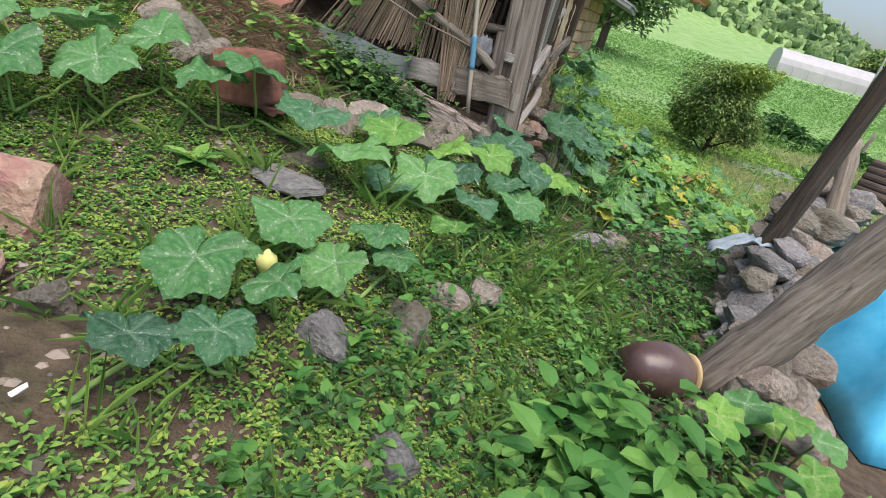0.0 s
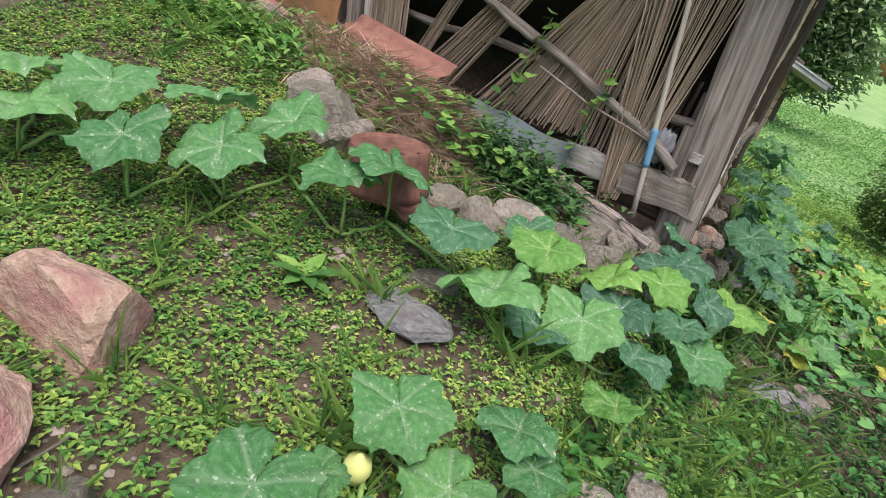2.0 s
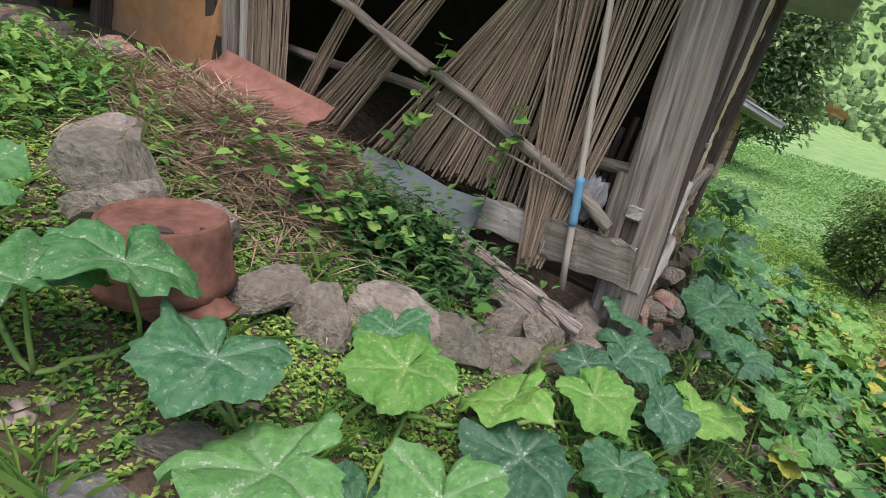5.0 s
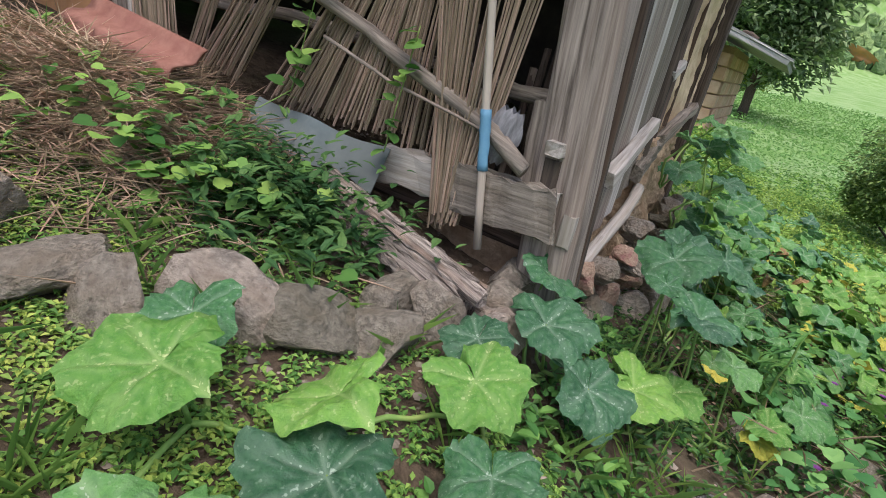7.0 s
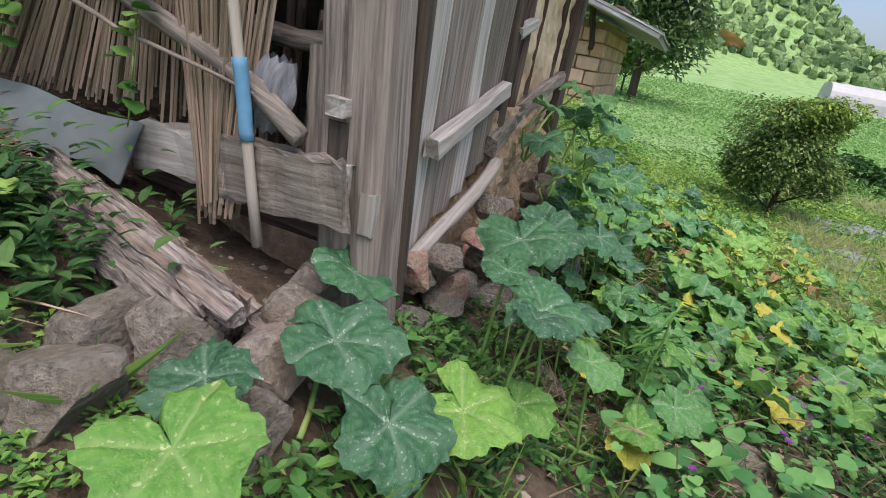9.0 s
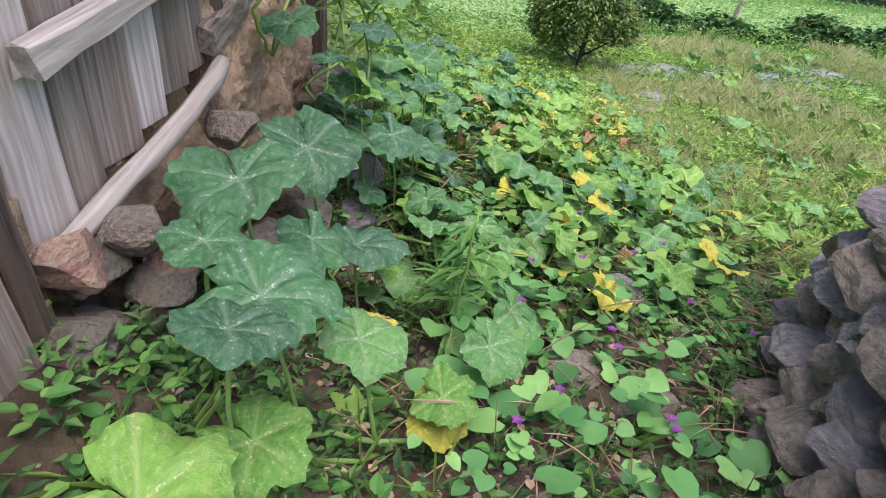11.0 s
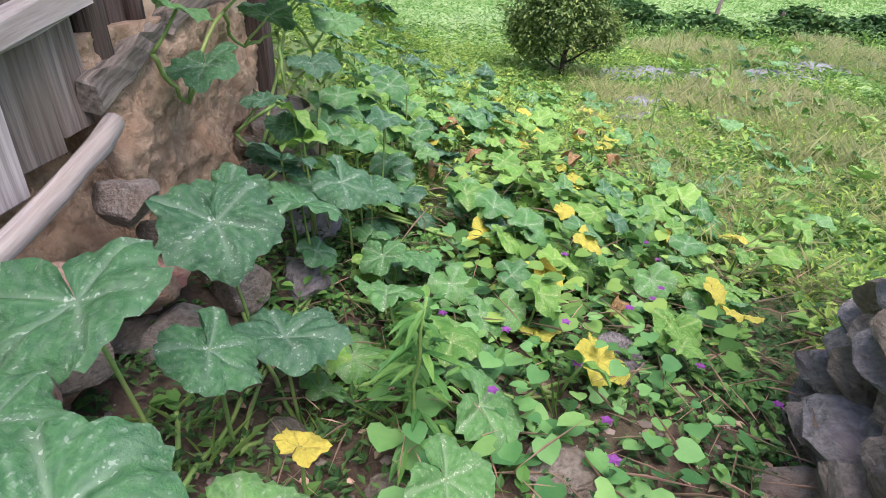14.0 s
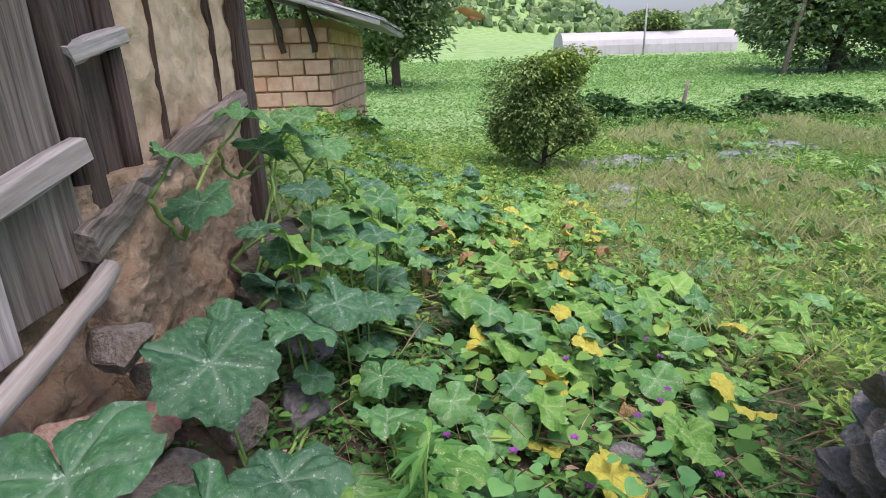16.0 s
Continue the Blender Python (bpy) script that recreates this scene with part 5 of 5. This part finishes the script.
def squash_patch(x0, x1, y0, y1, n, seed, cols, h, keep, size=(0.16, 0.3)):
    r = random.Random(seed)
    items = []
    while len(items) < n:
        x, y = r.uniform(x0, x1), r.uniform(y0, y1)
        if keep(x, y):
            items.append((x, y, float(G(x, y)) + r.uniform(*h), r.uniform(*size), r.choice(cols)))
    items.sort(key=lambda q: q[1] + 0.4 * q[0])
    squash_plant(items[0][:2], items, "spreading squash vine with green and yellowing leaves", seed, False, True)


squash_patch(0.35, 1.4, 2.4, 5.6, 55, 11, "dggl", (0.15, 0.42), lambda x, y: x < 1.4)
squash_patch(0.18, 0.75, 2.1, 4.6, 34, 23, "glgdl", (0.25, 0.75), lambda x, y: True, (0.18, 0.28))
squash_patch(0.9, 2.5, 3.2, 5.6, 66, 12, "llgylyb", (0.16, 0.36), lambda x, y: True, (0.13, 0.24))
squash_patch(1.3, 3.3, 1.7, 3.6, 42, 13, "llgly", (0.12, 0.3), lambda x, y: x < 2.35 + 0.3 * (y - 1.7))
squash_patch(0.55, 1.6, 0.95, 2.5, 24, 18, "dggl", (0.10, 0.30), lambda x, y: True, (0.12, 0.22))
squash_patch(1.4, 2.6, 1.9, 3.4, 40, 19, "gglld", (0.08, 0.28), lambda x, y: True, (0.10, 0.18))
squash_patch(2.1, 3.5, 2.0, 3.8, 46, 20, "gllly", (0.10, 0.30), lambda x, y: x < 1.2 + 0.78 * y, (0.12, 0.22))
squash_patch(2.4, 4.2, 3.4, 5.4, 34, 21, "gll", (0.10, 0.28), lambda x, y: x < 4.2, (0.14, 0.22))
squash_patch(-0.3, 1.6, 4.6, 9.6, 80, 14, "dggl", (0.15, 0.4), lambda x, y: True, (0.18, 0.3))
squash_patch(1.6, 3.4, 5.0, 9.5, 60, 15, "llgyl", (0.12, 0.3), lambda x, y: True, (0.16, 0.28))
squash_patch(4.4, 9.5, 4.6, 10.5, 90, 16, "llgg", (0.12, 0.3), lambda x, y: math.sin(1.7 * x + y) > -0.3, (0.16, 0.28))
squash_patch(5.5, 13.0, 8.5, 14.5, 90, 22, "llgg", (0.15, 0.35), lambda x, y: math.sin(1.1 * x - y) > 0.0, (0.2, 0.32))
squash_patch(1.55, 2.2, -2.9, -1.9, 10, 17, "ggl", (0.2, 0.4), lambda x, y: True, (0.14, 0.22))
fr = lathe("young_pumpkin", [(0.0, -0.045), (0.03, -0.04), (0.046, 0.0), (0.04, 0.03), (0.018, 0.045), (0.008, 0.06), (0.0, 0.062)], M_FRUIT, pose(-0.10, -2.86, 0.05) @ Matrix.Scale(0.8, 4), 20)
tagged(fr, "small pale yellow young pumpkin among the leaves", "pumpkin")

# ---- weeds ----
soil_patch = lambda x, y: np.exp(-((x + 0.45) / 0.55) ** 2 - ((y + 3.55) / 0.42) ** 2)
gravel_patch = lambda x, y: np.exp(-((x + 0.35) / 0.35) ** 2 - ((y + 2.2) / 0.3) ** 2)


def wavy(x, y, k=1.0):
    return 0.5 + 0.5 * np.sin(2.7 * k * x + 1.3 * k * y + 0.7) * np.sin(2.1 * k * y - 1.9 * k * x + 2.0)


yard = lambda x, y: (rng.random(len(x)) > 1.1 * soil_patch(x, y) + 0.75 * gravel_patch(x, y)) & (rng.random(len(x)) < 0.62 + 0.6 * wavy(x, y)) & (y < -0.15 - 0.5 * (x < 0)) & (((x + 1.9) / 0.75) ** 2 + ((y + 0.72) / 0.42) ** 2 > rng.uniform(0.6, 1.2, len(x)))
x, y = scatter(-3.2, 1.3, -5.2, -0.6, 26000, yard)
stuff("yard_weeds", leaves("yard_weeds", *rosettes(x, y, 5, 0.03, 0.022, 0.6, (-0.1, 0.5)), M_WEED), "low bright green weeds carpeting the yard", "weeds")
x, y = scatter(-3.0, 1.0, -4.6, -1.2, 15000, yard)
stuff("lime_weeds", leaves("lime_weeds", *rosettes(x, y, 5, 0.04, 0.018, 0.6, (-0.1, 0.5)), M_WEED_LIME), "tiny lime green creeping weeds in the yard", "weeds")
slope = lambda x, y: (x > 0.12 + 0.1 * (y < 0)) & (x < 2.35 + 0.22 * (y + 0.5) + 6 * (y > 2)) & (rng.random(len(x)) < 0.35 + 0.7 * wavy(x, y, 0.8))
x, y = scatter(0.1, 3.2, -4.6, 3.2, 8000, slope)
stuff("slope_weeds", leaves("slope_weeds", *rosettes(x, y, 6, 0.10, 0.038, 0.5), M_WEED_DARK), "dense dark green weeds on the slope", "weeds")
x, y = scatter(0.2, 2.6, -4.6, 3.0, 2400, lambda x, y: slope(x, y) & ((y < -0.4) | (y > 1.2) | (rng.random(len(x)) < 0.35)))
stuff("broadleaf_weeds", leaves("broadleaf_weeds", *rosettes(x, y, 6, 0.12, 0.045, 0.7), M_BEAN, 0.15, 0.25, True), "mid green broad-leaved weeds on the slope", "weeds")
far_ok = lambda x, y: ((x > 0.3) | (y > 3.6)) & ((y > 3) | (x > 2.6 + 0.2 * (y < 2.2)))
x, y = scatter(-0.9, 9, 1.7, 14, 10000, far_ok)
stuff("slope_herbs", leaves("slope_herbs", *rosettes(x, y, 6, 0.24, 0.065, 0.38, (0.0, 1.2)), M_HERB), "light green herbs and grass down the slope", "weeds")
x, y = scatter(-0.9, 16, 1.7, 18, 8000, far_ok)
stuff("slope_undergrowth", leaves("slope_undergrowth", *rosettes(x, y, 5, 0.22, 0.10, 0.6), M_WEED), "green undergrowth spreading over the slope", "weeds")
x, y = scatter(3.5, 18, 5.5, 17.5, 9000, lambda x, y: wavy(x, y, 0.35) > 0.5)
stuff("pale_grass", leaves("pale_grass", *rosettes(x, y, 9, 0.20, 0.24, 0.02, (0.5, 1.4)), M_DRYGRASS), "pale dry seeding grass on the waste ground", "grass")
x, y = scatter(2.6, 9, 2.4, 10, 2600, lambda x, y: wavy(x, y, 0.7) > 0.3)
stuff("fine_grass", leaves("fine_grass", *rosettes(x, y, 8, 0.2, 0.16, 0.03, (0.3, 1.4)), M_DRYGRASS), "fine pale seeding grass on the slope", "grass")
x, y = scatter(-12, 40, -14, 20, 3000, lambda x, y: ((x > 4.5) | (y < -5)) & ~((np.abs(x) < 3) & (y > -5.5) & (y < 0)))
stuff("rough_grass", leaves("rough_grass", *rosettes(x, y, 6, 0.25, 0.3, 0.12, (0.3, 1.3)), M_GRASS), "rough green grass around the place", "grass")


def grass_tufts():
    cx, cy = scatter(-2.6, 1.9, -4.7, 1.2, 260, lambda x, y: (y < -0.4) | (x > 0.3))
    cx, cy = np.append(cx, rng.normal(0.85, 0.28, 60)), np.append(cy, rng.normal(-1.1, 0.45, 60))
    n = 11
    X, Y = np.repeat(cx, n) + rng.normal(0, 0.02, len(cx) * n), np.repeat(cy, n) + rng.normal(0, 0.02, len(cx) * n)
    P = np.stack([X, Y, G(X, Y)], 1)
    L = rng.uniform(0.07, 0.24, len(X))
    stuff("grass_tufts", leaves("grass_tufts", P, rng.uniform(0, 6.3, len(X)), rng.uniform(0.5, 1.4, len(X)), L, 0.006 + 0.012 * L, M_GRASS, 0.1, 0.3), "thin green grass blades in tufts", "grass")


grass_tufts()
x, y = scatter(0.5, 3.2, 0.1, 5.2, 1500)
P = np.stack([x, y, G(x, y) + rng.uniform(0.01, 0.2, len(x))], 1)
stuff("dry_stems", leaves("dry_stems", P, rng.uniform(0, 6.3, len(x)), rng.normal(0.1, 0.4, len(x)), rng.uniform(0.08, 0.3, len(x)), 0.005, M_STRAW, 0.1, 0.15), "dry tan vine stems tangled among the leaves", "dry stems")
x, y = scatter(0.4, 2.4, 0.1, 2.6, 500)
stuff("fallen_leaves", leaves("fallen_leaves", np.stack([x, y, G(x, y) + 0.015], 1), rng.uniform(0, 6.3, len(x)), rng.normal(0, 0.3, len(x)), rng.uniform(0.025, 0.06, len(x)), 0.03, M_STRAW, 0.3, 0.2, True), "dry brown fallen leaves on the slope", "fallen leaves")


def hearts(name, x, y, z, size, material, label, category):
    """Heart-shaped leaves, each a small dished fan of eight faces."""
    prof = ((0, 0.0), (0.28, -0.15), (0.5, 0.05), (0.52, 0.36), (0.32, 0.68), (0.0, 0.92), (-0.32, 0.68), (-0.52, 0.36), (-0.5, 0.05), (-0.28, -0.15))
    V, F = [], []
    for k in range(len(x)):
        m = pose(x[k], y[k], z[k], rng.uniform(-25, 25), rng.uniform(-25, 25), rng.uniform(60, 300))
        b = len(V)
        V.append(m @ Vector((0, 0.35 * size[k], -0.05 * size[k])))
        for px, py in prof:
            V.append(m @ Vector((px * size[k], py * size[k], 0.10 * size[k] * abs(px) - 0.15 * size[k] * py * py)))
        F += [(b, b + 1 + i, b + 1 + (i + 1) % 10) for i in range(10)]
    return stuff(name, mesh(name, V, F, material, True), label, category)


n = 330
x, y = scatter(0.95, 2.1, 0.05, 2.4, n)
z = G(x, y) + rng.uniform(0.05, 0.24, n)
hearts("morning_glory", x, y, z, 0.035 + 0.08 * rng.random(n) ** 2, mat("morning_glory_leaf", (0.085, 0.25, 0.065), (0.16, 0.36, 0.11), 6, 0.6, 0.2, island=0.4, trans=0.25), "heart-shaped green morning glory leaves trailing over stones", "morning glory")
x, y = scatter(1.2, 2.5, 1.5, 4.0, 420)
hearts("morning_glory", x, y, G(x, y) + rng.uniform(0.05, 0.28, len(x)), rng.uniform(0.05, 0.1, len(x)), M_WEED, "heart-shaped green morning glory leaves among the squash", "morning glory")
n = 24
x, y = scatter(1.1, 2.3, 0.4, 2.6, n)
P = np.repeat(np.stack([x, y, G(x, y) + rng.uniform(0.12, 0.28, n)], 1), 5, 0)
stuff("morning_glory_flowers", leaves("blooms", P, np.tile(np.arange(5) * 1.257, n), 0.5, 0.022, 0.022, M_BLOOM), "small purple morning glory flowers", "flowers")
# leafy mass on the bank under the sill: dark fine-leaved plant and paler bean leaves
n = 130
x, y = rng.normal(-0.85, 0.24, n), rng.normal(-0.62, 0.17, n)
stuff("bank_shrub", leaves("bank_shrub", *rosettes(x, y, 14, 0.26, 0.06, 0.42), M_WEED_DARK, 0.15, 0.3, True), "dark green fine-leaved plant growing on the bank", "plant")
n = 170
x, y = rng.normal(-1.25, 0.28, n), rng.normal(-0.85, 0.16, n)
hearts("bean_vine", x, y, G(x, y) + rng.uniform(0.04, 0.24, n), rng.uniform(0.04, 0.075, n), M_WEED, "bright green heart-leaved vine on the bank", "vine")
vx = np.concatenate([np.linspace(-1.95, -1.35, 8), np.linspace(-1.35, -1.22, 9), np.linspace(-0.78, -0.70, 8)])
vz = np.concatenate([np.linspace(0.56, 0.47, 8), np.linspace(0.55, 1.12, 9), np.linspace(0.42, 0.95, 8)])
vy = np.concatenate([np.linspace(-0.75, -0.35, 8), np.full(9, -0.16), np.full(8, -0.15)])
hearts("climbing_bean", np.repeat(vx, 2) + rng.normal(0, 0.035, 50), np.repeat(vy, 2), np.repeat(vz, 2) + rng.normal(0, 0.02, 50), rng.uniform(0.05, 0.085, 50), M_WEED, "small bean vine climbing the stalk screen", "vine")
vv, ff = join([rod_data((vx[k], vy[k], vz[k]), (vx[k + 1], vy[k + 1], vz[k + 1]), 0.003, 0.003, 5, 2, 0.003, k) for k in range(24) if k not in (16,)])
obj("stem", mesh("stem", vv, ff, M_STEM, True), bpy.data.objects["climbing_bean"])
n = 150
x, y = rng.normal(-2.5, 0.35, n), rng.normal(-1.45, 0.28, n)
stuff("bank_weeds", leaves("bank_weeds", *rosettes(x, y, 10, 0.16, 0.06, 0.45), M_WEED, 0.15, 0.3, True), "leafy green weeds growing on the bank", "weeds")
# leafy weeds in the foreground beside the jar
n = 60
x, y = rng.uniform(0.95, 2.0, n), rng.uniform(-3.15, -2.3, n)
stuff("tall_weeds", leaves("tall_weeds", *rosettes(x, y, 10, 0.40, 0.105, 0.62, (-0.3, 0.5)), M_BEAN, 0.12, 0.35, True), "tall leafy green weeds beside the jar", "weeds")
for k, (x, y, L) in enumerate(((-0.78, -2.42, 0.13), (-0.05, -3.95, 0.10), (0.2, -3.75, 0.08), (-1.75, -1.35, 0.14), (0.75, 0.55, 0.14))):
    m = 9
    P = np.tile([0, 0, 0.015], (m, 1)).astype(float)
    ob = obj("broad_weed", leaves("broad_weed", P, np.arange(m) * 2.4, 0.25 + 0.06 * np.arange(m), L * rng.uniform(0.7, 1.2, m), L * 0.45, M_WEED, 0.12, 0.3, True), None, pose(x, y, float(G(x, y))))
    tagged(ob, "low rosette of broad bright green leaves on the soil", "weed", "broad weeds", "stuff")
# upright weed stalks on the slope
for k, (x, y, h, s) in enumerate(((1.05, 0.95, 0.62, 0.10), (3.3, 5.85, 1.9, 0.06), (1.0, 1.15, 0.45, 0.09))):
    z = float(G(x, y))
    top = tagged(empty("weed_stalk", pose(x, y, z)), "tall thin green weed stalk with narrow leaves", "weed", "weed stalks")
    vv, ff = rod_data((0, 0, 0), (0.03, 0, h), 0.010, 0.004, 5, 6, 0.01, k)
    obj("stem", mesh("stem", vv, ff, M_STEM, True), top)
    n = 60
    t = rng.uniform(0.2, 1, n)
    a, q = rng.uniform(0, 6.3, n), rng.uniform(0.0, 1.6 * s, n) * (1.15 - t)
    P = np.stack([0.03 * t + q * np.cos(a), q * np.sin(a), h * t], 1)
    tagged(obj("leaf", leaves("leaf", P, a, rng.uniform(-0.5, 0.6, n), s * rng.uniform(0.5, 1.3, n), s * 0.26, M_BEAN, 0.1, 0.4, True), top), kind="stuff")
# twigs and a white scrap on the bare soil
for k, (x, y, a) in enumerate(((-0.55, -3.42, 20), (-0.75, -3.75, 70), (-0.3, -3.6, 140), (-0.62, -3.3, 100), (-0.9, -3.6, 10))):
    z = float(G(x, y)) + 0.006
    dx, dy = 0.09 * math.cos(radians(a)), 0.09 * math.sin(radians(a))
    tagged(rod("twig", (x - dx, y - dy, z), (x + dx, y + dy, z + 0.008), 0.005, 0.003, M_WOOD, n=5, seg=3, wob=0.004, seed=k), "short dry twig on bare soil", "twig", "twigs on the soil")
tagged(beam("scrap", (-0.20, -3.64, 0.0), (-0.19, -3.61, 0.008), 0.012, 0.004, M_WHITE, None, 0.002, side=(0, 0, 1), seg=2), "tiny white scrap on the soil", "litter")
